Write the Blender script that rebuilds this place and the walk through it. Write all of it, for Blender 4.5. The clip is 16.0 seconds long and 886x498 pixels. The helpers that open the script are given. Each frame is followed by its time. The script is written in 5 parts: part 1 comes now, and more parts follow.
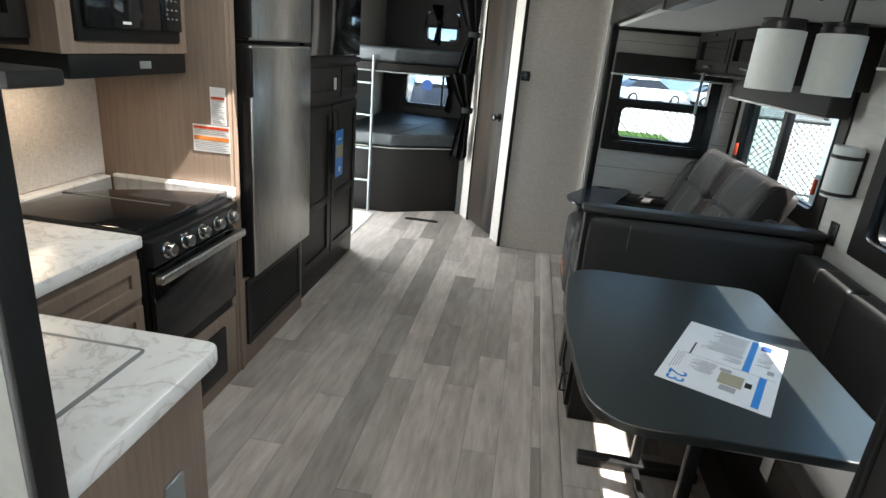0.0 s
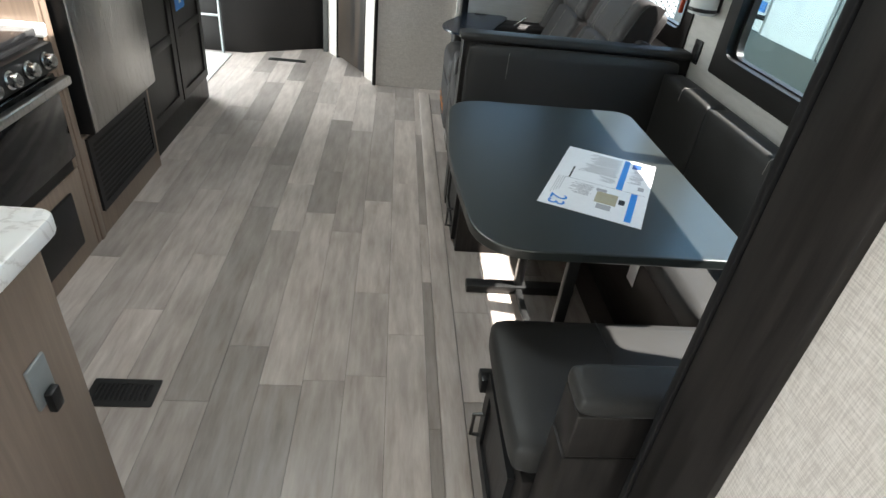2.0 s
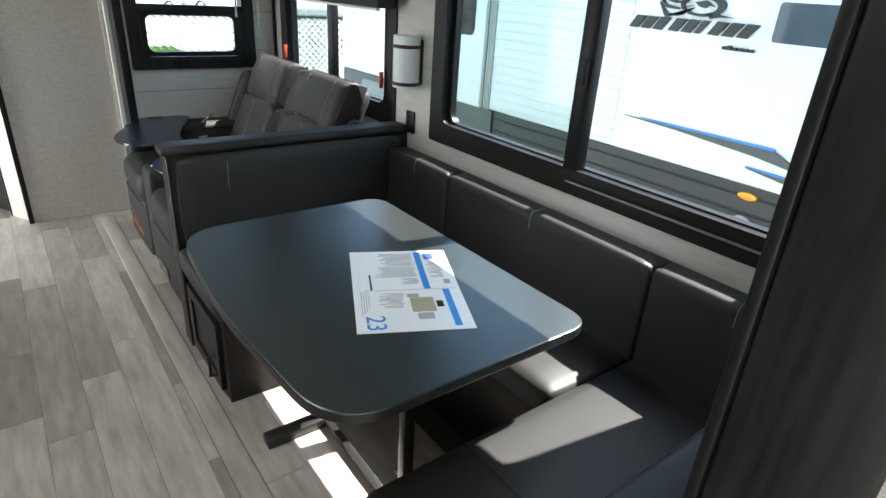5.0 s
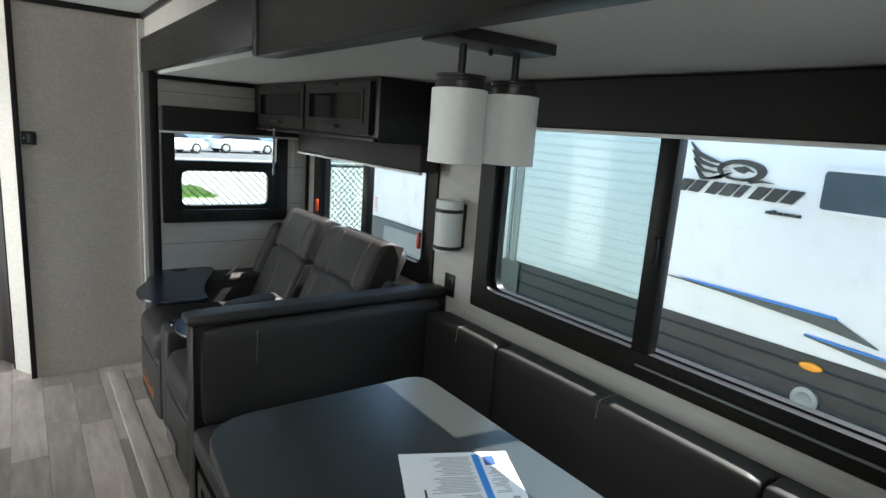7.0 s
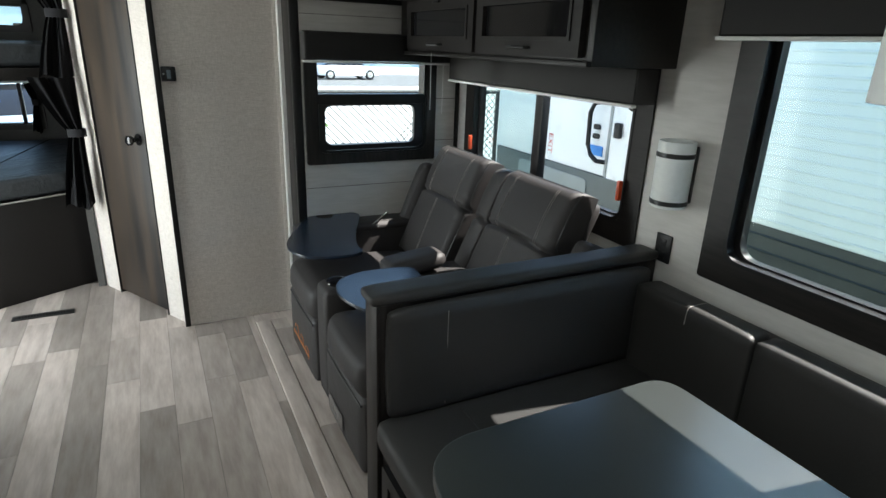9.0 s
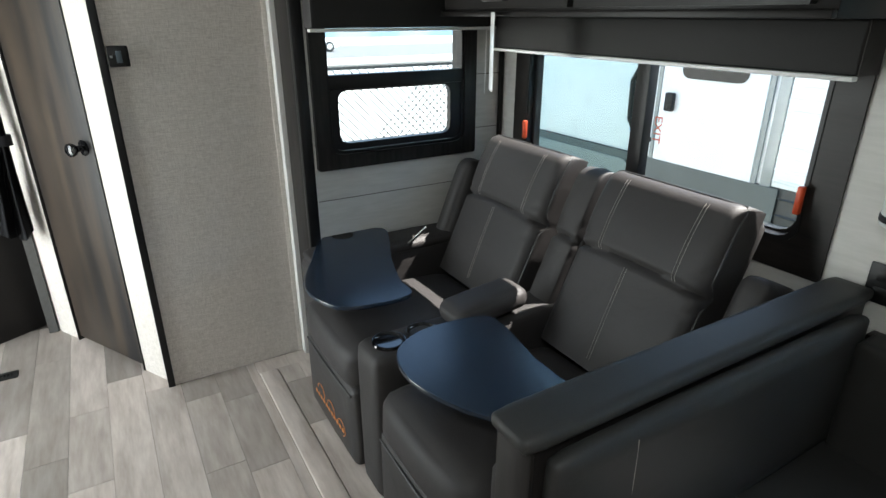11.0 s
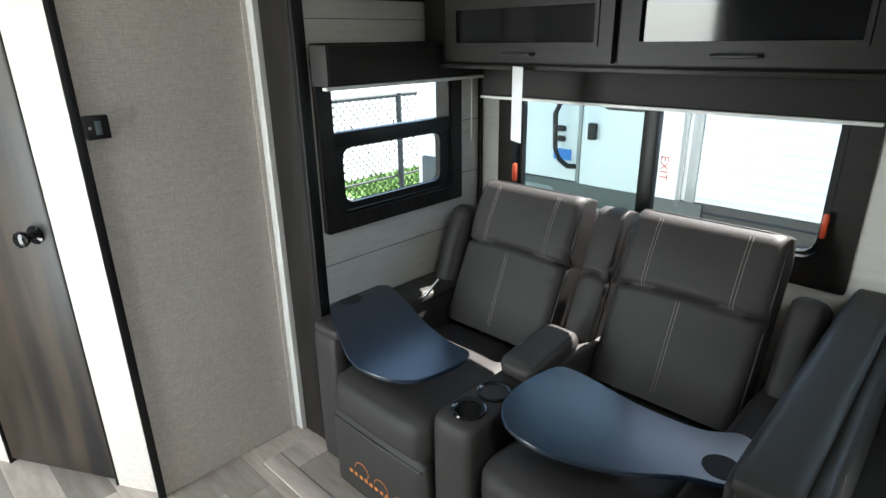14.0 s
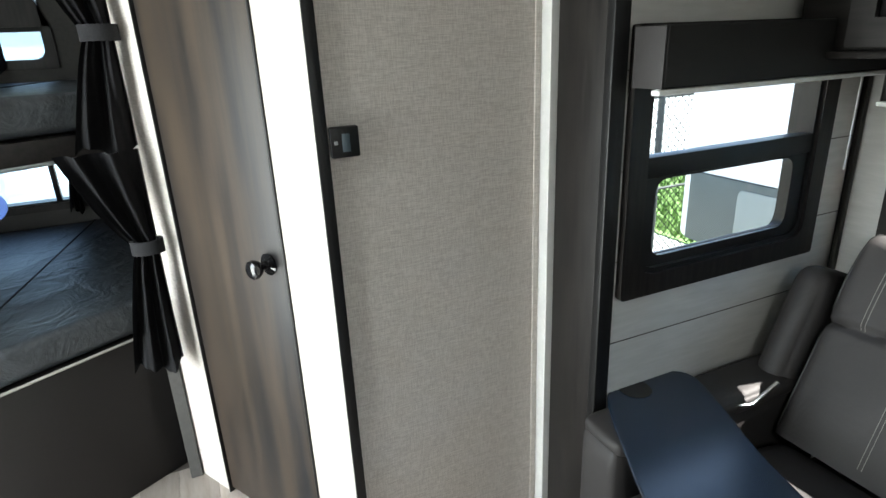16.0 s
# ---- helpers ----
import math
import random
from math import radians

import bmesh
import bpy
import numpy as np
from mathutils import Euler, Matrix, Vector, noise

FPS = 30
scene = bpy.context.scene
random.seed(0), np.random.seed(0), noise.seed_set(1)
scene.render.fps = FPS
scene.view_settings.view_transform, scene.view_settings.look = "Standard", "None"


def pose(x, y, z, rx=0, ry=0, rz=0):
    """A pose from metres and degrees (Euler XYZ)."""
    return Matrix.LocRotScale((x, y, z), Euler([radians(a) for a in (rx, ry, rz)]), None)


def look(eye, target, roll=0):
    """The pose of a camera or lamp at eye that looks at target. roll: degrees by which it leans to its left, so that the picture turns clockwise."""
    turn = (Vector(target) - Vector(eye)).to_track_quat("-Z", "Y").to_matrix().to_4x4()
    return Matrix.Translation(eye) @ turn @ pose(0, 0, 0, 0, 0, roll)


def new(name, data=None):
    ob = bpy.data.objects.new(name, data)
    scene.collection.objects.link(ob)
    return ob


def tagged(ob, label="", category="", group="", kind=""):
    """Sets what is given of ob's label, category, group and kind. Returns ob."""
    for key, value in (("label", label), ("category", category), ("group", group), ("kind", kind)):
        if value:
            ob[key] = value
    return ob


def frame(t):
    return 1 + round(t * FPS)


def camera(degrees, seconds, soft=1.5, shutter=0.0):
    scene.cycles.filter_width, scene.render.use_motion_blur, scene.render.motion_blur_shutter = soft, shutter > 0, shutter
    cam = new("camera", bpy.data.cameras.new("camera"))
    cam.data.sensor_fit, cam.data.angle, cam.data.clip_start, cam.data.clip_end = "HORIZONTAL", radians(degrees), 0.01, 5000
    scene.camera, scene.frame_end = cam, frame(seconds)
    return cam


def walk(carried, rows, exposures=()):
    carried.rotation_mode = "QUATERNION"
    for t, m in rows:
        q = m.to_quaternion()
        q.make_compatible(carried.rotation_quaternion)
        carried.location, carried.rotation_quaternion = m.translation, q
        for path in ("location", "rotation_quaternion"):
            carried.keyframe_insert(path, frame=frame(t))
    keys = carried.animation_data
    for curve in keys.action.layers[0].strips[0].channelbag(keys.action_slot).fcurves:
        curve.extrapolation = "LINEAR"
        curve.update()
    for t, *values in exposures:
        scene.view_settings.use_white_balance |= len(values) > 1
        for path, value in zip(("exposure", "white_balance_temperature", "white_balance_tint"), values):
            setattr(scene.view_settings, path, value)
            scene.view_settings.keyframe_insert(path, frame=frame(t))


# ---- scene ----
cam = camera(75.3, 16.0)
METRES, EYE, TILT, LEAN, TURN = 3.885, 1.575, 0.0, 0.0, 7.4
ROWS = [
    (0.0, 0.0, 0.0, 0.0, 1.73, -19.58, -4.88),
    (0.5, 0.0012, 0.0075, -0.0009, -5.27, -20.85, -4.04),
    (1.0, 0.0035, 0.0083, -0.0025, -8.99, -22.89, -3.29),
    (1.5, 0.0049, 0.0109, -0.0074, -12.2, -26.08, -3.88),
    (2.0, 0.0032, 0.0172, -0.0141, -10.7, -33.72, -5.83),
    (2.5, 0.003, 0.0192, -0.0192, -8.44, -40.69, -6.55),
    (3.0, 0.005, 0.0204, -0.0153, -11.48, -35.94, -5.36),
    (3.5, 0.0066, 0.0405, -0.012, -21.06, -23.32, -5.41),
    (6.0, -0.0291, 0.1562, -0.0157, -51.06, -24.43, -4.11),
    (6.5, -0.0206, 0.167, 0.0008, -50.86, -15.72, -4.07),
    (7.0, -0.0073, 0.1945, 0.0057, -43.19, -11.5, -4.14),
    (7.5, 0.0008, 0.227, 0.004, -38.39, -15.89, -6.16),
    (8.0, -0.0062, 0.2739, 0.0042, -38.0, -17.69, -4.4),
    (8.5, -0.0153, 0.3118, 0.0043, -36.62, -18.51, -3.18),
    (9.0, -0.0044, 0.3533, 0.0019, -33.78, -19.47, -1.99),
    (11.5, 0.0318, 0.6086, -0.0083, -40.09, -23.55, 1.01),
    (12.0, 0.0228, 0.6361, -0.0038, -43.64, -24.21, 0.83),
    (12.5, -0.0161, 0.6585, 0.0011, -47.53, -24.24, 0.79),
    (13.0, -0.0539, 0.6852, 0.0073, -52.0, -23.7, 0.54),
    (13.5, -0.0657, 0.6963, 0.0106, -54.35, -22.42, 0.61),
    (14.0, -0.0736, 0.7026, 0.0173, -53.67, -20.15, 0.85),
    (14.5, -0.0707, 0.712, 0.0169, -49.47, -17.94, 0.88),
    (15.0, -0.0389, 0.7505, 0.0124, -42.48, -17.83, 0.9),
    (15.5, -0.0121, 0.7898, 0.011, -35.36, -18.91, 1.52),
    (16.0, -0.0001, 0.8671, 0.0086, -32.21, -19.67, 2.37),
]
PATH = [(t, pose(0, 0, EYE, TILT, LEAN, TURN) @ pose(METRES * x, METRES * y, METRES * z, 90 + pitch, roll, yaw)) for t, x, y, z, yaw, pitch, roll in ROWS]
walk(cam, PATH, [(0.0, 2.08), (0.5, 2.25), (1.5, 2.33), (3.5, 2.36), (6.0, 2.12), (7.0, 1.85), (8.0, 1.74), (9.0, 1.93), (11.5, 2.22), (14.5, 2.35), (16.0, 2.5)])

# ---------------------------------------------------------------- light
SUN_AZ, SUN_EL = math.atan2(-0.11, 0.62), radians(54.0)
world = bpy.data.worlds.new("sky")
scene.world = world
world.use_nodes = True
wn = world.node_tree
sky = wn.nodes.new("ShaderNodeTexSky")
sky.sky_type = "NISHITA"
sky.sun_disc = False
sky.sun_elevation = SUN_EL
sky.sun_rotation = math.pi / 2 - SUN_AZ
wn.links.new(sky.outputs[0], wn.nodes["Background"].inputs[0])
wn.nodes["Background"].inputs[1].default_value = 0.15
sun = new("sun", bpy.data.lights.new("sun", "SUN"))
sun.data.energy, sun.data.angle, sun.data.color = 5.0, radians(0.5), (1.0, 0.96, 0.9)
sun.matrix_world = look((0, 0, 0), (-math.cos(SUN_AZ) * math.cos(SUN_EL), -math.sin(SUN_AZ) * math.cos(SUN_EL), -math.sin(SUN_EL)))


def opening_light(name, m, width, height, power):
    """Skylight through a door, or fill light through an added, unseen opening."""
    lamp_ = new(name, bpy.data.lights.new(name, "AREA"))
    lamp_.data.shape, lamp_.data.size, lamp_.data.size_y = "RECTANGLE", width, height
    lamp_.data.energy, lamp_.data.color = power, (0.94, 1.0, 0.97)
    lamp_.matrix_world = m


opening_light("side_door_light", look((-1.86, 4.66, 1.0), (0, 4.66, 0.9)), 0.84, 1.95, 14)
opening_light("entry_door_light", look((-1.86, -0.81, 1.0), (0, -0.81, 0.95)), 0.86, 1.95, 8)
# Two added fill lamps, set in unseen openings of roof and side wall.
opening_light("roof_fill_light", look((-0.4515, 1.995, 2.17), (-0.4515, 1.9951, 0)), 0.35, 0.35, 3.8)
opening_light("near_fill_light", look((0.53, -0.73, 1.31), (-1, -0.73, 0.9)), 1.0, 0.7, 5)

# ---------------------------------------------------------------- helpers for building
# The plan below is drawn at 1 : 1.05, so that the worktop comes to 0.90 m and the table to 0.76 m.
U = 1.05
WORLD = {}


def node(nt, kind, **values):
    n = nt.nodes.new(kind)
    for k, v in values.items():
        n.inputs[k].default_value = v
    return n


def mat(name, c1, c2=None, scale=40.0, stretch=(1, 1, 1), rough=0.5, bump=0.1, metal=0.0, big=0.12, dist=0.004, detail=6.0, rvar=0.12, piece=0.0, contrast=0.25, coat=0.0, spec=0.5):
    """Two-scale procedural material: fine grain from c1 to c2, broad cloudy variation, grain relief."""
    m = bpy.data.materials.new(name)
    m.use_nodes = True
    nt = m.node_tree
    b = nt.nodes["Principled BSDF"]
    c2 = c2 or tuple(min(1, v * 1.2) for v in c1)
    tc = nt.nodes.new("ShaderNodeTexCoord")
    vec = tc.outputs["Object"]
    info = nt.nodes.new("ShaderNodeObjectInfo")
    if piece:
        mul = nt.nodes.new("ShaderNodeVectorMath")
        mul.operation = "SCALE"
        mul.inputs[0].default_value = (31.0, 17.0, 9.0)
        nt.links.new(info.outputs["Random"], mul.inputs["Scale"])
        add = nt.nodes.new("ShaderNodeVectorMath")
        nt.links.new(vec, add.inputs[0])
        nt.links.new(mul.outputs[0], add.inputs[1])
        vec = add.outputs[0]
    mp = nt.nodes.new("ShaderNodeMapping")
    mp.inputs["Scale"].default_value = stretch
    nt.links.new(vec, mp.inputs[0])
    n1 = node(nt, "ShaderNodeTexNoise", Scale=scale, Detail=detail, Roughness=0.6)
    nt.links.new(mp.outputs[0], n1.inputs["Vector"])
    ramp = nt.nodes.new("ShaderNodeValToRGB")
    e = ramp.color_ramp.elements
    e[0].position, e[0].color = 0.5 - contrast, (*c1, 1)
    e[1].position, e[1].color = 0.5 + contrast, (*c2, 1)
    nt.links.new(n1.outputs[0], ramp.inputs[0])
    n2 = node(nt, "ShaderNodeTexNoise", Scale=2.3, Detail=3.0)
    nt.links.new(vec, n2.inputs["Vector"])
    mr = nt.nodes.new("ShaderNodeMapRange")
    mr.inputs["To Min"].default_value, mr.inputs["To Max"].default_value = 1 - big, 1 + big
    nt.links.new(n2.outputs[0], mr.inputs[0])
    val = mr.outputs[0]
    if piece:
        pr = nt.nodes.new("ShaderNodeMapRange")
        pr.inputs["To Min"].default_value, pr.inputs["To Max"].default_value = 1 - piece, 1 + piece
        nt.links.new(info.outputs["Random"], pr.inputs[0])
        mm = nt.nodes.new("ShaderNodeMath")
        mm.operation = "MULTIPLY"
        nt.links.new(val, mm.inputs[0])
        nt.links.new(pr.outputs[0], mm.inputs[1])
        val = mm.outputs[0]
    sc = nt.nodes.new("ShaderNodeVectorMath")
    sc.operation = "SCALE"
    nt.links.new(ramp.outputs[0], sc.inputs[0])
    nt.links.new(val, sc.inputs["Scale"])
    nt.links.new(sc.outputs[0], b.inputs["Base Color"])
    rr = nt.nodes.new("ShaderNodeMapRange")
    rr.inputs["To Min"].default_value, rr.inputs["To Max"].default_value = max(0.02, rough - rvar), min(1, rough + rvar)
    nt.links.new(n1.outputs[0], rr.inputs[0])
    nt.links.new(rr.outputs[0], b.inputs["Roughness"])
    b.inputs["Metallic"].default_value = metal
    b.inputs["Specular IOR Level"].default_value = spec
    b.inputs["Coat Weight"].default_value = coat
    if bump:
        bp = node(nt, "ShaderNodeBump", Strength=bump, Distance=dist)
        nt.links.new(n1.outputs[0], bp.inputs["Height"])
        nt.links.new(bp.outputs[0], b.inputs["Normal"])
    return m


def linen(name, c1, c2, bump=0.25):
    """Woven wall paper: two crossing sets of stretched threads."""
    m = mat(name, c1, c2, scale=60, stretch=(1, 1, 9), rough=0.75, bump=0.0, big=0.06)
    nt = m.node_tree
    b = nt.nodes["Principled BSDF"]
    tc = nt.nodes.new("ShaderNodeTexCoord")
    outs = []
    for st in ((1.0, 1.0, 14.0), (14.0, 14.0, 1.0)):
        mp = nt.nodes.new("ShaderNodeMapping")
        mp.inputs["Scale"].default_value = st
        nt.links.new(tc.outputs["Object"], mp.inputs[0])
        n = node(nt, "ShaderNodeTexNoise", Scale=38.0, Detail=3.0)
        nt.links.new(mp.outputs[0], n.inputs["Vector"])
        outs.append(n.outputs[0])
    add = nt.nodes.new("ShaderNodeMath")
    nt.links.new(outs[0], add.inputs[0])
    nt.links.new(outs[1], add.inputs[1])
    ramp = nt.nodes.new("ShaderNodeMapRange")
    ramp.inputs["From Min"].default_value, ramp.inputs["From Max"].default_value = 0.8, 1.2
    ramp.inputs["To Min"].default_value, ramp.inputs["To Max"].default_value = 0.0, 1.0
    nt.links.new(add.outputs[0], ramp.inputs[0])
    mix = nt.nodes.new("ShaderNodeMix")
    mix.data_type = "RGBA"
    mix.inputs["A"].default_value, mix.inputs["B"].default_value = (*c1, 1), (*c2, 1)
    nt.links.new(ramp.outputs[0], mix.inputs["Factor"])
    n2 = node(nt, "ShaderNodeTexNoise", Scale=1.7, Detail=4.0)
    nt.links.new(tc.outputs["Object"], n2.inputs["Vector"])
    mr = nt.nodes.new("ShaderNodeMapRange")
    mr.inputs["To Min"].default_value, mr.inputs["To Max"].default_value = 0.92, 1.08
    nt.links.new(n2.outputs[0], mr.inputs[0])
    sc = nt.nodes.new("ShaderNodeVectorMath")
    sc.operation = "SCALE"
    nt.links.new(mix.outputs["Result"], sc.inputs[0])
    nt.links.new(mr.outputs[0], sc.inputs["Scale"])
    nt.links.new(sc.outputs[0], b.inputs["Base Color"])
    bp = node(nt, "ShaderNodeBump", Strength=bump, Distance=0.002)
    nt.links.new(add.outputs[0], bp.inputs["Height"])
    nt.links.new(bp.outputs[0], b.inputs["Normal"])
    return m


def marble(name):
    m = mat(name, (0.74, 0.72, 0.69), (0.8, 0.78, 0.76), scale=8, rough=0.3, bump=0.0)
    nt = m.node_tree
    b = nt.nodes["Principled BSDF"]
    tc = nt.nodes.new("ShaderNodeTexCoord")
    w = node(nt, "ShaderNodeTexNoise", Scale=5.0, Detail=8.0, Roughness=0.62, Distortion=1.4)
    nt.links.new(tc.outputs["Object"], w.inputs["Vector"])
    r = nt.nodes.new("ShaderNodeValToRGB")
    e = r.color_ramp.elements
    e[0].position, e[0].color = 0.36, (0.8, 0.79, 0.77, 1)
    e[1].position, e[1].color = 0.62, (0.82, 0.81, 0.8, 1)
    for p, c in ((0.47, (0.78, 0.76, 0.74)), (0.5, (0.6, 0.57, 0.55)), (0.53, (0.78, 0.77, 0.75))):
        k = e.new(p)
        k.color = (*c, 1)
    nt.links.new(w.outputs[0], r.inputs[0])
    nt.links.new(r.outputs[0], b.inputs["Base Color"])
    return m


def glass(name, tint, gloss=0.06):
    m = bpy.data.materials.new(name)
    m.use_nodes = True
    nt = m.node_tree
    nt.nodes.remove(nt.nodes["Principled BSDF"])
    tr = node(nt, "ShaderNodeBsdfTransparent", Color=(*tint, 1))
    gl = node(nt, "ShaderNodeBsdfGlossy", Roughness=gloss)
    lw = node(nt, "ShaderNodeLayerWeight", Blend=0.5)
    pw = node(nt, "ShaderNodeMath")
    pw.operation = "POWER"
    pw.inputs[1].default_value = 4.0
    nt.links.new(lw.outputs["Facing"], pw.inputs[0])
    fr = nt.nodes.new("ShaderNodeMath")
    fr.operation = "MULTIPLY_ADD"
    fr.inputs[1].default_value, fr.inputs[2].default_value = 0.3, 0.008
    nt.links.new(pw.outputs[0], fr.inputs[0])
    mx = nt.nodes.new("ShaderNodeMixShader")
    nt.links.new(fr.outputs[0], mx.inputs[0])
    nt.links.new(tr.outputs[0], mx.inputs[1])
    nt.links.new(gl.outputs[0], mx.inputs[2])
    nt.links.new(mx.outputs[0], nt.nodes["Material Output"].inputs[0])
    return m


def link(name, bm, material, parent=None, label="", smooth=None, scaled=True):
    """One mesh object from a bmesh drawn in plan coordinates; flat faces stay flat, curved ones are shaded smooth."""
    if scaled:
        bmesh.ops.scale(bm, vec=(U, U, U), verts=bm.verts)
    me = bpy.data.meshes.new(name)
    bm.to_mesh(me)
    bm.free()
    me.materials.append(material)
    if smooth:
        me.shade_smooth()
        me.set_sharp_from_angle(angle=radians(smooth))
    ob = new(name, me)
    if parent:
        ob.parent = parent
        ob.matrix_parent_inverse = WORLD.get(parent, Matrix()).inverted()
    if label:
        ob["label"] = label
    return ob


def part(name, bm, material, parent, label="", smooth=40):
    return link(name, bm, material, parent, label, smooth)


def thing(name, base, label, category, group="", kind=""):
    """An Empty at the thing's base, for its parts."""
    ob = new(name)
    ob.empty_display_size = 0.1
    ob.location = Vector(base) * U
    WORLD[ob] = Matrix.Translation(ob.location)
    return tagged(ob, label, category, group, kind)


def single(name, bm, material, label, category, group="", kind="", smooth=40):
    return tagged(link(name, bm, material, None, "", smooth), label, category, group, kind)


def structure(name, bm, material, label="", category="", smooth=None, parent=None):
    ob = link(name, bm, material, parent, "", smooth)
    return tagged(ob, label, category, "", "structure") if not parent else ob


def box(x0, x1, y0, y1, z0, z1, r=0.0, seg=2, bm=None):
    """A block, with rounded edges where r is given."""
    b = bmesh.new()
    bmesh.ops.create_cube(b, size=1)
    for v in b.verts:
        v.co = Vector((x0 + (v.co.x + 0.5) * (x1 - x0), y0 + (v.co.y + 0.5) * (y1 - y0), z0 + (v.co.z + 0.5) * (z1 - z0)))
    if r:
        bmesh.ops.bevel(b, geom=list(b.edges), offset=min(r, 0.49 * min(x1 - x0, y1 - y0, z1 - z0)), segments=seg, profile=0.5, affect="EDGES")
    return merge(bm, b)


def merge(bm, b):
    if bm is None:
        return b
    me = bpy.data.meshes.new("join")
    b.to_mesh(me)
    b.free()
    bm.from_mesh(me)
    bpy.data.meshes.remove(me)
    return bm


def tube(points, r, n=8, bm=None, closed=False):
    """A round bar along points."""
    b = bmesh.new()
    pts = [Vector(p) for p in points]
    rings = []
    up = Vector((0.123, 0.317, 0.94)).normalized()
    for i, p in enumerate(pts):
        if closed:
            d = pts[(i + 1) % len(pts)] - pts[i - 1]
        else:
            d = pts[min(i + 1, len(pts) - 1)] - pts[max(i - 1, 0)]
        d.normalize()
        a = d.cross(up)
        if a.length < 0.05:
            a = d.cross(Vector((1, 0, 0)))
        a.normalize()
        c = d.cross(a)
        rings.append([b.verts.new(p + r * (math.cos(2 * math.pi * k / n) * a + math.sin(2 * math.pi * k / n) * c)) for k in range(n)])
    m = len(rings)
    for i in range(m if closed else m - 1):
        for k in range(n):
            b.faces.new((rings[i][k], rings[i][(k + 1) % n], rings[(i + 1) % m][(k + 1) % n], rings[(i + 1) % m][k]))
    if not closed:
        b.faces.new(rings[0][::-1])
        b.faces.new(rings[-1])
    bmesh.ops.recalc_face_normals(b, faces=b.faces)
    return merge(bm, b)


def lathe(cx, cy, profile, n=24, bm=None, axis="z"):
    """A turned body: profile of (radius, height) round an axis through (cx, cy)."""
    b = bmesh.new()
    rings = []
    for r, h in profile:
        ring = []
        for k in range(n):
            a = 2 * math.pi * k / n
            ring.append(b.verts.new((cx + r * math.cos(a), cy + r * math.sin(a), h)))
        rings.append(ring)
    for i in range(len(rings) - 1):
        for k in range(n):
            b.faces.new((rings[i][k], rings[i][(k + 1) % n], rings[i + 1][(k + 1) % n], rings[i + 1][k]))
    b.faces.new(rings[0][::-1])
    b.faces.new(rings[-1])
    bmesh.ops.recalc_face_normals(b, faces=b.faces)
    return merge(bm, b)


def turned(origin, direction, profile, n=20, bm=None):
    """A turned body along a direction from origin."""
    b = lathe(0, 0, profile, n)
    q = Vector((0, 0, 1)).rotation_difference(Vector(direction))
    b.transform(Matrix.Translation(origin) @ q.to_matrix().to_4x4())
    return merge(bm, b)


def outline_round(corners, steps=7):
    """Polygon corners (x, y, radius) as a rounded outline."""
    out = []
    n = len(corners)
    for i in range(n):
        p = Vector(corners[i][:2])
        r = corners[i][2]
        a = (Vector(corners[i - 1][:2]) - p)
        c = (Vector(corners[(i + 1) % n][:2]) - p)
        half = a.angle(c) / 2
        t = min(r / math.tan(half), 0.49 * a.length, 0.49 * c.length)
        s, e = p + a.normalized() * t, p + c.normalized() * t
        for k in range(steps + 1):
            f = k / steps
            out.append((1 - f) ** 2 * s + 2 * f * (1 - f) * p * 1.0 + f ** 2 * e)
    return out


def spline(points, steps=8):
    """A closed smooth outline through a few design points."""
    n = len(points)
    P = [Vector(p) for p in points]
    out = []
    for i in range(n):
        a, b, c, d = P[i - 1], P[i], P[(i + 1) % n], P[(i + 2) % n]
        for k in range(steps):
            t = k / steps
            out.append(0.5 * ((2 * b) + (c - a) * t + (2 * a - 5 * b + 4 * c - d) * t * t + (3 * b - a - 3 * c + d) * t ** 3))
    return out


def slab(outline, z0, z1, r=0.0, bm=None, seg=2):
    """A flat body with the given outline, its rim rounded."""
    b = bmesh.new()
    vs = [b.verts.new((p[0], p[1], z0)) for p in outline]
    f = b.faces.new(vs)
    ex = bmesh.ops.extrude_face_region(b, geom=[f])
    top = [v for v in ex["geom"] if isinstance(v, bmesh.types.BMVert)]
    for v in top:
        v.co.z = z1
    bmesh.ops.recalc_face_normals(b, faces=b.faces)
    if r:
        rim = [e for e in b.edges if abs(e.verts[0].co.z - e.verts[1].co.z) < 1e-6]
        bmesh.ops.bevel(b, geom=rim, offset=r, segments=seg, profile=0.5, affect="EDGES")
    return merge(bm, b)


def upright(b, axis, pos):
    """Turns a body drawn flat (x, y, thickness) into a wall plane: axis x: (pos + t, x, y); axis y: (x, pos + t, y)."""
    for v in b.verts:
        x, y, t = v.co
        v.co = Vector((pos + t, x, y)) if axis == "x" else Vector((x, pos + t, y))
    bmesh.ops.recalc_face_normals(b, faces=b.faces)
    return b


def rect(a0, a1, z0, z1, r, steps=5):
    return outline_round([(a0, z0, r), (a1, z0, r), (a1, z1, r), (a0, z1, r)], steps)


def ring(outer, inner, t0, t1, bm=None):
    """A flat frame between two outlines with the same number of points."""
    b = bmesh.new()
    n = len(outer)
    rows = [[b.verts.new((p[0], p[1], t)) for p in o] for o, t in ((outer, t0), (outer, t1), (inner, t1), (inner, t0))]
    for i in range(4):
        for k in range(n):
            b.faces.new((rows[i][k], rows[i][(k + 1) % n], rows[(i + 1) % 4][(k + 1) % n], rows[(i + 1) % 4][k]))
    bmesh.ops.recalc_face_normals(b, faces=b.faces)
    return merge(bm, b)


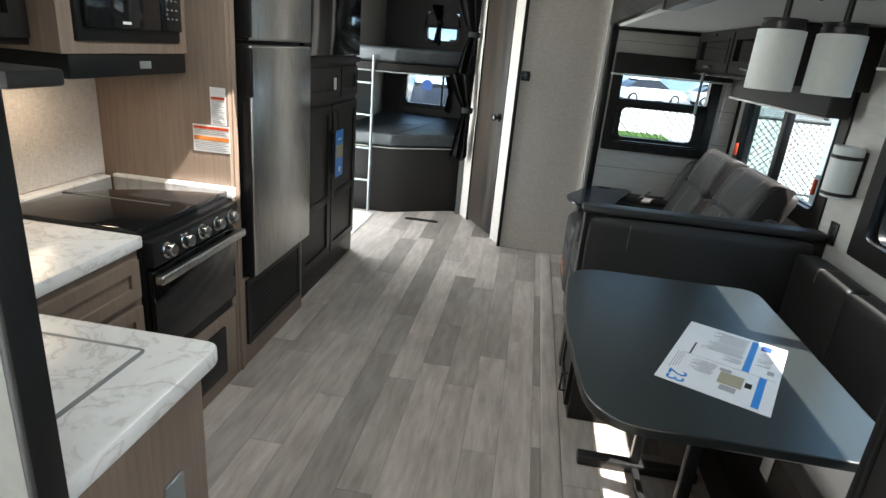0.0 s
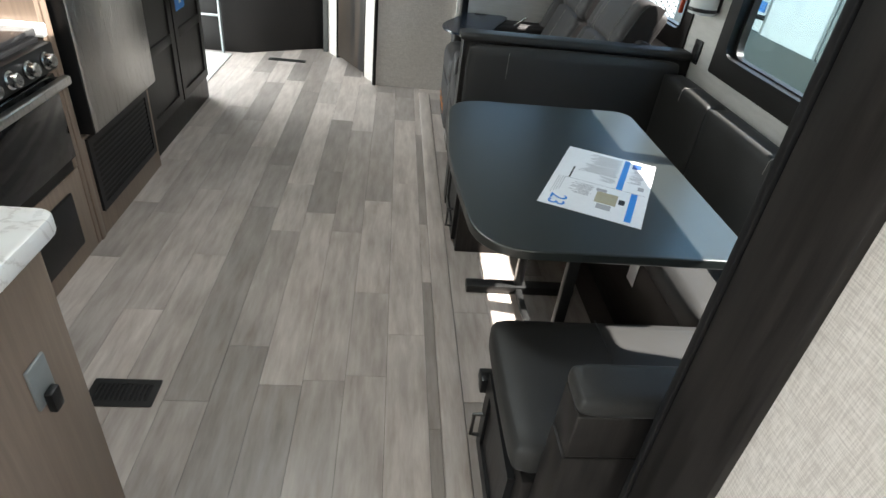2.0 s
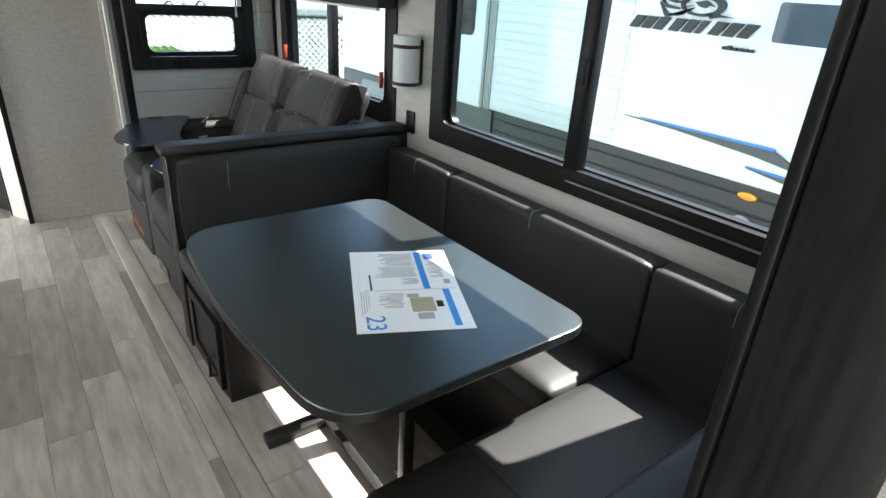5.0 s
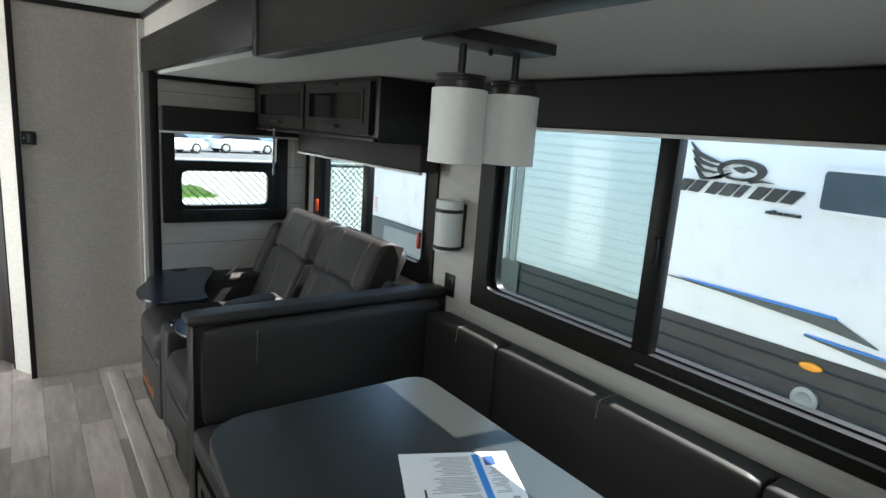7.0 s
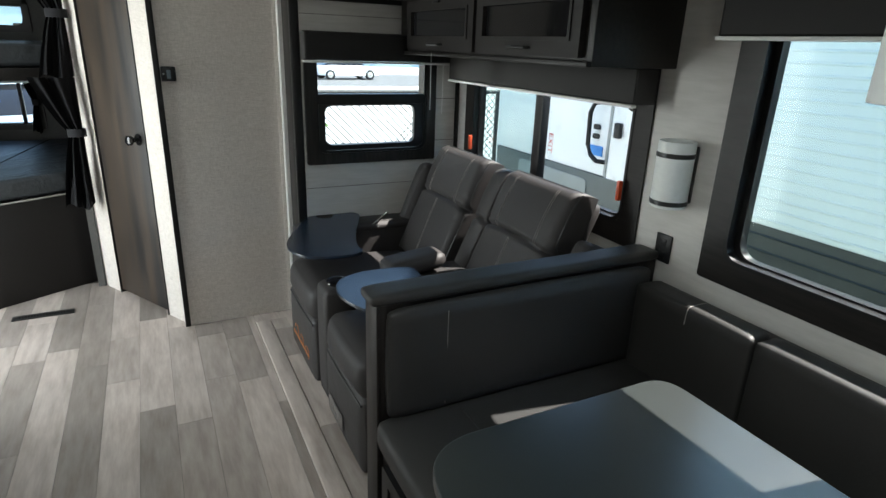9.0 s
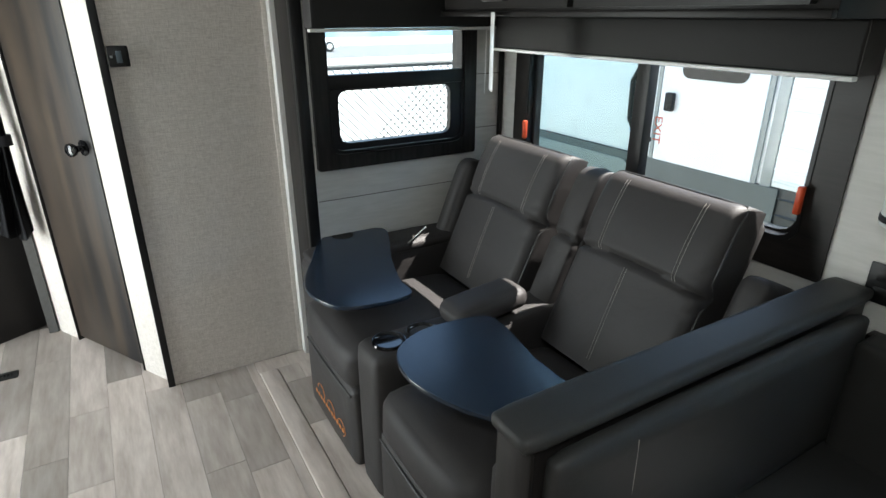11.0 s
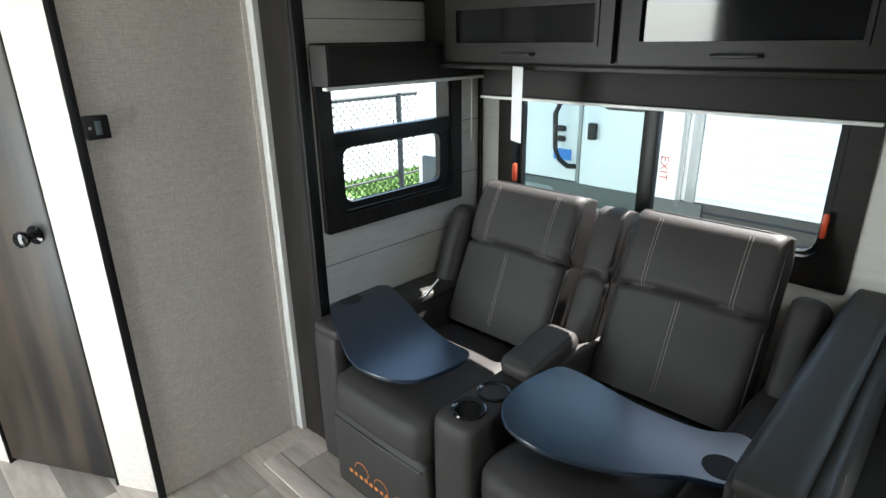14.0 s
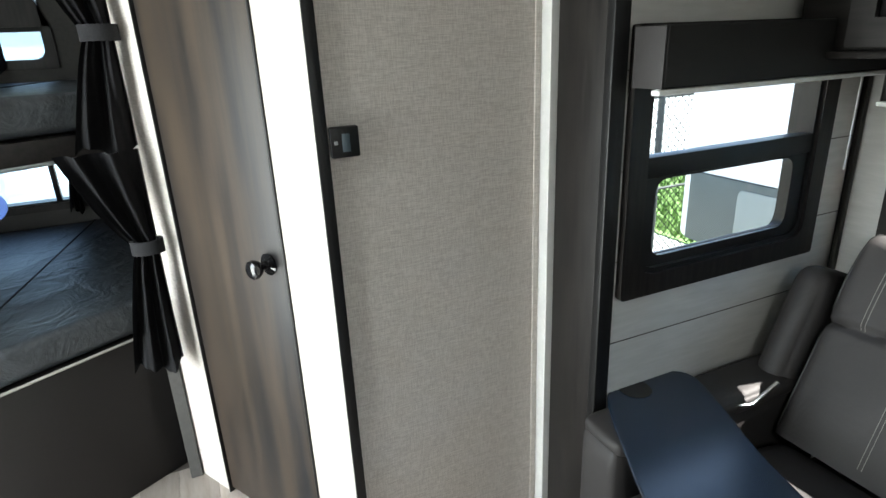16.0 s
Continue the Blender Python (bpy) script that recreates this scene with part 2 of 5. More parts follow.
def cushion(sx, sy, sz, r=0.03, puff=0.012, n=10, m=None, dents=()):
    """An upholstered pad, centred, its faces swelling; m places it. dents: (axis-y position, depth) of sewn creases across the top."""
    b = bmesh.new()
    bmesh.ops.create_cube(b, size=2)
    bmesh.ops.subdivide_edges(b, edges=list(b.edges), cuts=n, use_grid_fill=True)
    h = Vector((sx / 2, sy / 2, sz / 2))
    for v in b.verts:
        p = v.co.copy()
        q = Vector([math.copysign(1 - (1 - abs(c)) ** 1.5, c) for c in p])
        full = Vector((q.x * h.x, q.y * h.y, q.z * h.z))
        core = Vector([max(-(k - r), min(k - r, c)) for c, k in zip(full, h)])
        d = full - core
        out = core + (d.normalized() * r if d.length > 1e-9 else d)
        swell = [(1 - q.y ** 2) * (1 - q.z ** 2), (1 - q.x ** 2) * (1 - q.z ** 2), (1 - q.x ** 2) * (1 - q.y ** 2)]
        for i in range(3):
            if abs(p[i]) > 0.999:
                out[i] += math.copysign(puff * swell[i] ** 0.7, p[i])
        if p.z > 0.5:
            for y, depth in dents:
                out.z -= depth * math.exp(-((out.y - y) / 0.012) ** 2)
        v.co = out
    if m:
        b.transform(m)
    return b


def wall(axis, pos, thick, a0, a1, z0, z1, holes=()):
    """A wall across an axis at pos .. pos + thick, with holes (a0, a1, z0, z1) right through it."""
    b = bmesh.new()
    cuts = sorted({a0, a1, *[h[0] for h in holes], *[h[1] for h in holes]})
    for s, e in zip(cuts, cuts[1:]):
        mid = (s + e) / 2
        spans = sorted((h[2], h[3]) for h in holes if h[0] < mid < h[1])
        z = z0
        for lo, hi in [*spans, (z1, z1)]:
            if lo > z:
                lim = (pos, pos + thick)
                if axis == "x":
                    box(min(lim), max(lim), s, e, z, lo, bm=b)
                else:
                    box(s, e, min(lim), max(lim), z, lo, bm=b)
            z = hi
    bmesh.ops.remove_doubles(b, verts=b.verts, dist=1e-5)
    seen = {}
    for f in b.faces:
        c = f.calc_center_median()
        seen.setdefault((round(c.x, 4), round(c.y, 4), round(c.z, 4)), []).append(f)
    bmesh.ops.delete(b, geom=[f for fs in seen.values() if len(fs) > 1 for f in fs], context="FACES")
    return b


def lettering(text, size, material, parent, m, name="lettering", label="", width=0.0):
    """Words as a thin mesh with the built-in font; m in metres."""
    cu = bpy.data.curves.new(name, "FONT")
    cu.body, cu.size, cu.align_x, cu.align_y, cu.extrude = text, size, "CENTER", "CENTER", 0.0004
    tmp = bpy.data.objects.new(name, cu)
    scene.collection.objects.link(tmp)
    me = bpy.data.meshes.new_from_object(tmp.evaluated_get(bpy.context.evaluated_depsgraph_get()))
    bpy.data.objects.remove(tmp)
    bpy.data.curves.remove(cu)
    me.transform(m)
    me.materials.clear()
    me.materials.append(material)
    ob = new(name, me)
    ob.parent = parent
    ob.matrix_parent_inverse = WORLD.get(parent, Matrix()).inverted()
    if label:
        ob["label"] = label
    return ob

# ---------------------------------------------------------------- materials
M_PLANK = mat("vinyl plank", (0.22, 0.176, 0.151), (0.51, 0.459, 0.42), scale=5, stretch=(6, 0.9, 6), rough=0.42, bump=0.06, dist=0.001, piece=0.36, big=0.3, contrast=0.36)
M_SEAM = mat("plank joint", (0.06, 0.05, 0.045), rough=0.8)
M_LINEN = linen("linen wallpaper", (0.46, 0.418, 0.38), (0.64, 0.595, 0.55))
M_SHIP = mat("white plank wallboard", (0.5, 0.49, 0.46), (0.62, 0.605, 0.575), scale=7, stretch=(1, 1, 8), rough=0.6, bump=0.05, big=0.08)
M_CEIL = mat("ceiling panel", (0.52, 0.53, 0.51), (0.6, 0.61, 0.59), scale=90, rough=0.7, bump=0.1, big=0.05)
M_DARKWOOD = mat("dark stained wood", spec=0.28, c1=(0.0065, 0.0058, 0.0055), c2=(0.022, 0.019, 0.0175), scale=7, stretch=(9, 9, 0.7), rough=0.42, bump=0.1, dist=0.001, contrast=0.17)
M_DARKWOOD_Y = mat("dark stained wood along", spec=0.28, c1=(0.0065, 0.0058, 0.0055), c2=(0.02, 0.0175, 0.016), scale=7, stretch=(9, 0.7, 9), rough=0.42, bump=0.08, dist=0.001)
M_DOORWOOD = mat("grey brown door wood", (0.011, 0.011, 0.0125), (0.056, 0.04, 0.028), scale=3.2, stretch=(3.2, 3.2, 0.3), rough=0.45, bump=0.08, dist=0.001, big=0.3, contrast=0.17, spec=0.35)
M_BROWN = mat("light brown cabinet wood", (0.17, 0.122, 0.09), (0.26, 0.195, 0.15), scale=6, stretch=(10, 10, 0.5), rough=0.5, bump=0.06, dist=0.001)
M_LEATHER = mat("dark grey leatherette", (0.02, 0.02, 0.0194), (0.033, 0.0322, 0.031), scale=420, rough=0.52, spec=0.35, bump=0.22, dist=0.0012, rvar=0.06, big=0.08)
M_LEATHER2 = mat("brown grey leatherette", (0.025, 0.0228, 0.0226), (0.04, 0.0368, 0.0364), scale=420, rough=0.58, spec=0.32, bump=0.22, dist=0.0012, rvar=0.06, big=0.1)


def creased(m, scale, strength, dist):
    """Adds soft wrinkles under the fine grain of a cover."""
    nt = m.node_tree
    b = nt.nodes["Principled BSDF"]
    fine = b.inputs["Normal"].links[0].from_node
    tc = nt.nodes.new("ShaderNodeTexCoord")
    n = node(nt, "ShaderNodeTexNoise", Scale=scale, Detail=4.0, Roughness=0.55, Distortion=0.8)
    nt.links.new(tc.outputs["Object"], n.inputs["Vector"])
    bp = node(nt, "ShaderNodeBump", Strength=strength, Distance=dist)
    nt.links.new(n.outputs[0], bp.inputs["Height"])
    nt.links.new(bp.outputs[0], fine.inputs["Normal"])


creased(M_LEATHER, 5.0, 0.1, 0.02)
creased(M_LEATHER2, 6.0, 0.16, 0.025)
M_THREAD = mat("pale thread", (0.27, 0.255, 0.235), rough=0.8)
M_PIPING = mat("black piping", (0.02, 0.02, 0.02), rough=0.5)
M_TABLE = mat("black table laminate", (0.013, 0.0165, 0.0158), (0.019, 0.0235, 0.0225), scale=300, spec=1.0, rough=0.32, bump=0.03, dist=0.0006, rvar=0.04, big=0.08)
# Blue in the base colour stands in for sky reflected by the trays.
M_TRAY = mat("glossy black tray laminate with painted sky blue", (0.007, 0.015, 0.029), (0.01, 0.02, 0.038), scale=300, rough=0.27, bump=0.0, rvar=0.01, spec=0.7)
M_BLACK = mat("black plastic", spec=0.28, c1=(0.006, 0.006, 0.0065), c2=(0.011, 0.011, 0.0115), scale=200, rough=0.4, bump=0.05, dist=0.0005)
M_SHADE = mat("black shade cloth box", spec=0.28, c1=(0.012, 0.0115, 0.011), c2=(0.02, 0.019, 0.018), scale=300, rough=0.6, bump=0.15, dist=0.0008)
M_METAL = mat("black painted steel", (0.012, 0.012, 0.012), (0.022, 0.022, 0.022), scale=120, rough=0.35, bump=0.03, dist=0.0005)
M_CHROME = mat("bright steel", (0.6, 0.6, 0.6), (0.7, 0.7, 0.7), scale=60, rough=0.22, metal=1.0, bump=0.0)
M_STEEL = mat("brushed steel", (0.5, 0.49, 0.47), (0.62, 0.61, 0.59), scale=10, stretch=(60, 60, 0.6), rough=0.3, metal=1.0, bump=0.012, dist=0.0004)
M_MARBLE = marble("marble laminate")
M_GLOSS = mat("glossy black glass", (0.008, 0.008, 0.009), (0.012, 0.012, 0.013), scale=5, rough=0.08, bump=0.0, rvar=0.03)
M_WHITEP = mat("white plastic", (0.72, 0.72, 0.7), (0.8, 0.8, 0.78), scale=40, rough=0.4, bump=0.02)
M_OPAL = mat("opal glass", (0.74, 0.77, 0.75), (0.8, 0.83, 0.81), scale=50, rough=0.45, bump=0.03, big=0.03)
M_PAPER = mat("white paper", (0.78, 0.79, 0.8), (0.84, 0.85, 0.86), scale=60, rough=0.35, bump=0.0, coat=0.4, big=0.02)
M_PRINT = mat("grey print", (0.3, 0.3, 0.32), (0.4, 0.4, 0.42), scale=300, rough=0.6, bump=0.0)
M_BLUE = mat("blue print", (0.02, 0.2, 0.62), (0.03, 0.26, 0.72), scale=40, rough=0.4, bump=0.0)
M_NAVY = mat("navy print", (0.02, 0.06, 0.22), (0.03, 0.08, 0.28), scale=40, rough=0.5, bump=0.0)
M_TAN = mat("tan print", (0.3, 0.27, 0.16), (0.42, 0.38, 0.27), scale=160, rough=0.5, bump=0.0)
M_RED = mat("red plastic", (0.5, 0.05, 0.015), (0.6, 0.08, 0.02), scale=60, rough=0.4, bump=0.0)
M_ORANGE = mat("orange print", (0.62, 0.2, 0.04), (0.7, 0.25, 0.06), scale=60, rough=0.5, bump=0.0)
M_AMBER = mat("amber lens", (0.8, 0.3, 0.02), (0.9, 0.38, 0.03), scale=120, rough=0.2, bump=0.1)
M_GLASS = glass("window glass", (0.9, 0.95, 0.94), 0.02)
M_SCREEN = glass("insect screen", (0.8, 0.87, 0.86), 0.3)
M_CURTAIN = mat("black curtain cloth", (0.012, 0.012, 0.0135), (0.024, 0.024, 0.026), scale=260, spec=0.15, rough=0.85, bump=0.2, dist=0.001)
M_MATTRESS = mat("slate mattress cover", (0.035, 0.04, 0.045), (0.06, 0.067, 0.074), scale=60, rough=0.42, bump=0.3, dist=0.004)
creased(M_MATTRESS, 7.0, 0.6, 0.03)
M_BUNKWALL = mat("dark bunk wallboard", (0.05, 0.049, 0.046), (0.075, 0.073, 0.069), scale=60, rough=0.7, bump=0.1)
M_BUNKBASE = mat("dark brown laminate", (0.0075, 0.0062, 0.0058), (0.011, 0.0095, 0.0088), scale=80, rough=0.5, spec=0.3, bump=0.03, dist=0.0006)
M_CLEAR = mat("clear plastic film", (0.12, 0.115, 0.11), (0.17, 0.16, 0.155), scale=14, rough=0.16, bump=0.4, dist=0.004, rvar=0.08)
M_TRAILER = mat("white trailer skin", (0.74, 0.76, 0.76), (0.8, 0.82, 0.82), scale=8, rough=0.3, bump=0.0, big=0.04)
M_SIDING = mat("ribbed aluminium siding", (0.68, 0.72, 0.72), (0.74, 0.78, 0.78), scale=8, rough=0.35, bump=0.0, big=0.05)
M_SKIRT = mat("graphite trailer skirt", (0.014, 0.017, 0.017), (0.022, 0.026, 0.026), scale=12, rough=0.4, bump=0.0)
M_GREYSKIRT = mat("grey green skirt", (0.06, 0.072, 0.07), (0.08, 0.094, 0.092), scale=12, rough=0.4, bump=0.0)
M_GREYHATCH = mat("pale grey hatch", (0.2, 0.225, 0.22), (0.24, 0.265, 0.26), scale=12, rough=0.4, bump=0.0)
M_GREYTRIM = mat("grey aluminium trim", (0.22, 0.24, 0.24), (0.28, 0.3, 0.3), scale=20, rough=0.4, bump=0.0, metal=0.3)
M_CONCRETE = mat("pale concrete yard", (0.28, 0.277, 0.262), (0.38, 0.375, 0.357), scale=6, rough=0.9, bump=0.2, dist=0.01)
M_ASPHALT = mat("asphalt", (0.09, 0.09, 0.093), (0.13, 0.13, 0.13), scale=30, rough=0.9, bump=0.3, dist=0.01)
M_GRASS = mat("grass blades", (0.07, 0.14, 0.03), (0.16, 0.26, 0.06), scale=30, rough=0.7, bump=0.2)
M_FENCE = mat("galvanised wire", (0.035, 0.037, 0.035), (0.06, 0.062, 0.06), scale=60, rough=0.7, metal=0.0, bump=0.05)
M_BLUEWALL = mat("pale blue facade", (0.32, 0.45, 0.52), (0.38, 0.5, 0.57), scale=3, rough=0.8, bump=0.05)
# Grey-blue base colour paints the reflection in the trailer's dark side window.
M_GREYGLASS = mat("glass with painted grey-blue reflection", (0.06, 0.085, 0.1), (0.11, 0.14, 0.16), scale=3, rough=0.08, bump=0.0)
M_TYRE = mat("tyre rubber", (0.02, 0.02, 0.02), rough=0.8)
M_GREYPANEL = mat("grey laminate panel", (0.2, 0.2, 0.185), (0.25, 0.25, 0.23), scale=30, rough=0.6, bump=0.05)
# Pale colour stands in for daylight on the floor by the side door.
M_DAYLIT = mat("painted daylit floor", (0.5, 0.49, 0.46), (0.66, 0.65, 0.62), scale=200, rough=0.9, bump=0.4, dist=0.003)

# ---------------------------------------------------------------- structure
XL, XR, XS = -1.74, 0.47, 1.362     # kitchen side wall, slide-out opening, slide-out window wall
YN, YB = -1.6, 6.7                  # wall behind the camera, wall behind the bunks
ZC, ZS = 2.04, 1.715                # main ceiling, slide-out ceiling
Y0, Y1 = 0.69, 4.205                # slide-out end walls

floor_base = structure("floor", box(XL - 0.1, XR, YN - 0.1, YB + 0.1, -0.06, -0.004), M_SEAM, "grey-brown wood-look vinyl plank floor", "floor")
slide_base = structure("floor_slide", box(0.225, XS, Y0, Y1, -0.003, 0.008), M_SEAM, "raised plank floor of the slide-out", "floor")
# The square gap is an added, unseen opening for the roof fill lamp.
roof = bmesh.new()
for a, b_, c, d_ in ((XL - 0.1, XR + 0.1, YN - 0.1, 1.725), (XL - 0.1, XR + 0.1, 2.075, YB + 0.1), (XL - 0.1, -0.605, 1.725, 2.075), (-0.255, XR + 0.1, 1.725, 2.075)):
    box(a, b_, c, d_, ZC, ZC + 0.06, bm=roof)
structure("ceiling", roof, M_CEIL, "white ceiling panels", "ceiling")
structure("ceiling_slide", box(0.5, XS + 0.06, Y0 - 0.06, Y1 + 0.06, ZS, ZS + 0.05), M_CEIL, "white slide-out ceiling", "ceiling")
structure("wall_kitchen", wall("x", XL, -0.08, YN, YB, -0.06, ZC, [(4.02, 4.86, 0.0, 1.9), (-1.2, -0.35, 0.0, 1.9)]), M_LINEN, "beige linen-papered side wall", "wall")
# The hole is an added, unseen opening for the near fill lamp.
structure("wall_side", wall("x", XR, 0.06, YN, 0.5, -0.06, ZC, [(-1.2, -0.2, 0.9, 1.6)]), M_LINEN, "beige linen-papered wall beside the slide-out", "wall")
structure("wall_side_back", wall("x", XR + 0.04, 0.06, 4.49, YB, -0.06, ZC), M_LINEN, "bathroom outer wall", "wall")
structure("wall_header", box(XR, XR + 0.06, 0.5, 4.46, 1.735, ZC), M_LINEN, "papered wall above the slide-out opening", "wall")
structure("wall_near", wall("y", YN, -0.08, XL, XR + 0.1, -0.06, ZC), M_LINEN, "papered end wall", "wall")
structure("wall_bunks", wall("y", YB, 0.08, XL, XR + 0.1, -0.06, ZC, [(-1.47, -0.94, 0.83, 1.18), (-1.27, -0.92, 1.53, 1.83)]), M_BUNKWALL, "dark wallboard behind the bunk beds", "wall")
structure("wall_bath", box(-0.135, XR - 0.004, 4.45, 4.49, 0.0, ZC), M_LINEN, "beige linen-papered bathroom wall", "wall")
W1 = (0.56, 1.161, 0.965, 1.5)
W2 = (2.845, 4.013, 0.9, 1.45)
W3 = (0.925, 2.402, 0.907, 1.63)
structure("wall_slide_end", wall("y", Y1, 0.06, XR + 0.02, XS, 0.0, ZS, [W1]), M_SHIP, "whitewashed plank-look end wall", "wall")
structure("wall_slide_near", wall("y", Y0, -0.045, 0.92, XS, 0.0, ZS), M_SHIP, "whitewashed plank-look end wall by the dinette", "wall")
structure("wall_slide_window", wall("x", XS, 0.06, Y0 - 0.06, Y1 + 0.06, -0.06, ZS, [W2, W3]), M_SHIP, "pale window wall of the slide-out", "wall")

# Unseen filler, added to stop sunlight leaking in behind the post.
structure("wall_slide_light_stop", box(XR + 0.025, 0.92, 0.6, 0.655, 0.0, ZS), M_SHADE, "added dark filler that stops light behind the slide-out post", "wall")
# grooves of the plank-look end wall
for z in (0.33, 0.56, 0.785, 1.01, 1.235, 1.46, 1.63):
    structure("groove", box(XR + 0.03, XS, Y1 - 0.0012, Y1 + 0.001, z - 0.0012, z + 0.0012), M_SEAM, parent=bpy.data.objects["wall_slide_end"])

# slide-out posts, fascia and trims
structure("trim_post_far", box(XR - 0.012, XR + 0.02, 4.225, 4.405, 0.0, 1.74, 0.006), M_DARKWOOD, "dark wood post closing the slide-out end", "trim", 40)
structure("trim_post_far_edge", box(XR - 0.02, XR + 0.024, 4.195, 4.222, 0.0, 1.72, 0.004), M_BLACK, "black edge strip of the slide-out", "trim", 40)
structure("trim_post_near", box(XR - 0.012, XR + 0.02, 0.5, 0.645, 0.0, 1.74, 0.006), M_DARKWOOD, "dark wood post beside the dinette", "trim", 40)
structure("trim_post_near_edge", box(XR - 0.016, XR + 0.024, 0.646, 0.662, 0.0, 1.72, 0.004), M_BLACK, "black edge strip of the slide-out", "trim", 40)
structure("trim_fascia_far", box(XR - 0.02, XR + 0.024, 2.36, 4.452, 1.73, 1.905, 0.004), M_DARKWOOD_Y, "dark wood fascia over the slide-out", "trim", 40)
structure("trim_fascia_near", box(XR - 0.045, XR + 0.024, 0.5, 2.38, 1.69, 1.9, 0.004), M_DARKWOOD_Y, "thicker dark wood fascia over the dinette", "trim", 40)
structure("trim_fascia_joint", box(XR - 0.052, XR - 0.0, 2.36, 2.395, 1.69, 1.905, 0.006), M_BLACK, "black joint strip of the fascia", "trim", 40)
structure("trim_ceiling_bath", box(-0.14, XR, 4.435, 4.449, ZC - 0.03, ZC), M_BLACK, "black ceiling trim", "trim")
structure("trim_ceiling_header", box(XR - 0.014, XR - 0.001, 0.5, 4.434, ZC - 0.03, ZC), M_BLACK, "black ceiling trim", "trim")
structure("trim_ceiling_end", box(XR + 0.025, XS, Y1 - 0.016, Y1 - 0.001, ZS - 0.024, ZS), M_BLACK, "black ceiling trim of the slide-out", "trim")
structure("trim_ceiling_window", box(XS - 0.016, XS - 0.001, Y0, Y1 - 0.017, ZS - 0.024, ZS), M_BLACK, "black ceiling trim of the slide-out", "trim")
structure("trim_batten", box(XR - 0.05, XR - 0.032, 4.444, 4.4492, 0.0, ZC - 0.03, 0.002), M_LINEN, "papered batten", "trim")
# White colour puts the stronger light on the wall's end into a strip.
structure("trim_lit_strip", box(XR - 0.031, XR - 0.0005, 4.406, 4.4492, 0.0, ZC - 0.031, 0.002), M_WHITEP, "white strip painting the brighter-lit end of the bathroom wall", "trim")
structure("trim_corner_wall", box(-0.145, -0.118, 4.438, 4.449, 0.0, ZC - 0.03, 0.003), M_BLACK, "dark corner trim of the bathroom wall", "trim", 40)
structure("trim_corner_slide", box(XS - 0.02, XS - 0.002, Y1 - 0.02, Y1 - 0.002, 0.0, ZS - 0.03, 0.003), M_DARKWOOD, "dark corner trim", "trim", 40)
step = box(0.212, 0.29, 0.55, 4.335, -0.002, 0.014, 0.006, 3)
structure("trim_step", step, M_PLANK, "rounded plank edge of the slide-out floor", "trim", 40)

# angled bathroom wall with its door
PA, PB = Vector((-0.135, 4.49, 0)), Vector((-0.56, 5.25, 0))
DIR = (PB - PA).normalized()
NRM = Vector((-DIR.y, DIR.x, 0))   # into the bathroom is -NRM side or +NRM side, fixed below
if NRM.x > 0:
    NRM = -NRM


def along(s0, s1, d0, d1, z0, z1, r=0.0, bm=None):
    """A block along the angled wall: s from its near corner, d out of the wall face."""
    b = box(s0, s1, d0, d1, z0, z1, r)
    for v in b.verts:
        p = PA + DIR * v.co.x + NRM * v.co.y
        v.co = Vector((p.x, p.y, v.co.z))
    bmesh.ops.recalc_face_normals(b, faces=b.faces)
    return merge(bm, b)


LEN = (PB - PA).length
door_wall = along(0, 0.17, -0.04, 0, 0, ZC)
along(0.685, LEN, -0.04, 0, 0, ZC, bm=door_wall)
along(0.17, 0.685, -0.04, 0, 1.93, ZC, bm=door_wall)
structure("wall_door", door_wall, M_LINEN, "papered angled bathroom wall", "wall")
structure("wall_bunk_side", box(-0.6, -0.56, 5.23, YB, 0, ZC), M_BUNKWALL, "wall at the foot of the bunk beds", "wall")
door = tagged(new("door_1"), "closed dark grey-brown wooden bathroom door", "door", "", "structure")
WORLD[door] = Matrix()
part("leaf", along(0.176, 0.679, -0.03, -0.004, 0.02, 1.925, 0.003), M_DOORWOOD, door)
part("door_edge", along(0.168, 0.1755, -0.03, 0.006, 0.0, 1.935, 0.002), M_BLACK, door)
part("door_jamb", along(0.6795, 0.687, -0.03, 0.006, 0.0, 1.935, 0.002), M_BLACK, door)
KP = PA + DIR * 0.245 + Vector((0, 0, 0.99))
knob = part("door_knob", turned(KP + NRM * -0.004, NRM, [(0.03, 0), (0.031, 0.006), (0.014, 0.01), (0.012, 0.03), (0.022, 0.038), (0.027, 0.05), (0.025, 0.06), (0.016, 0.066)]), M_GLOSS, door, "black round door knob")


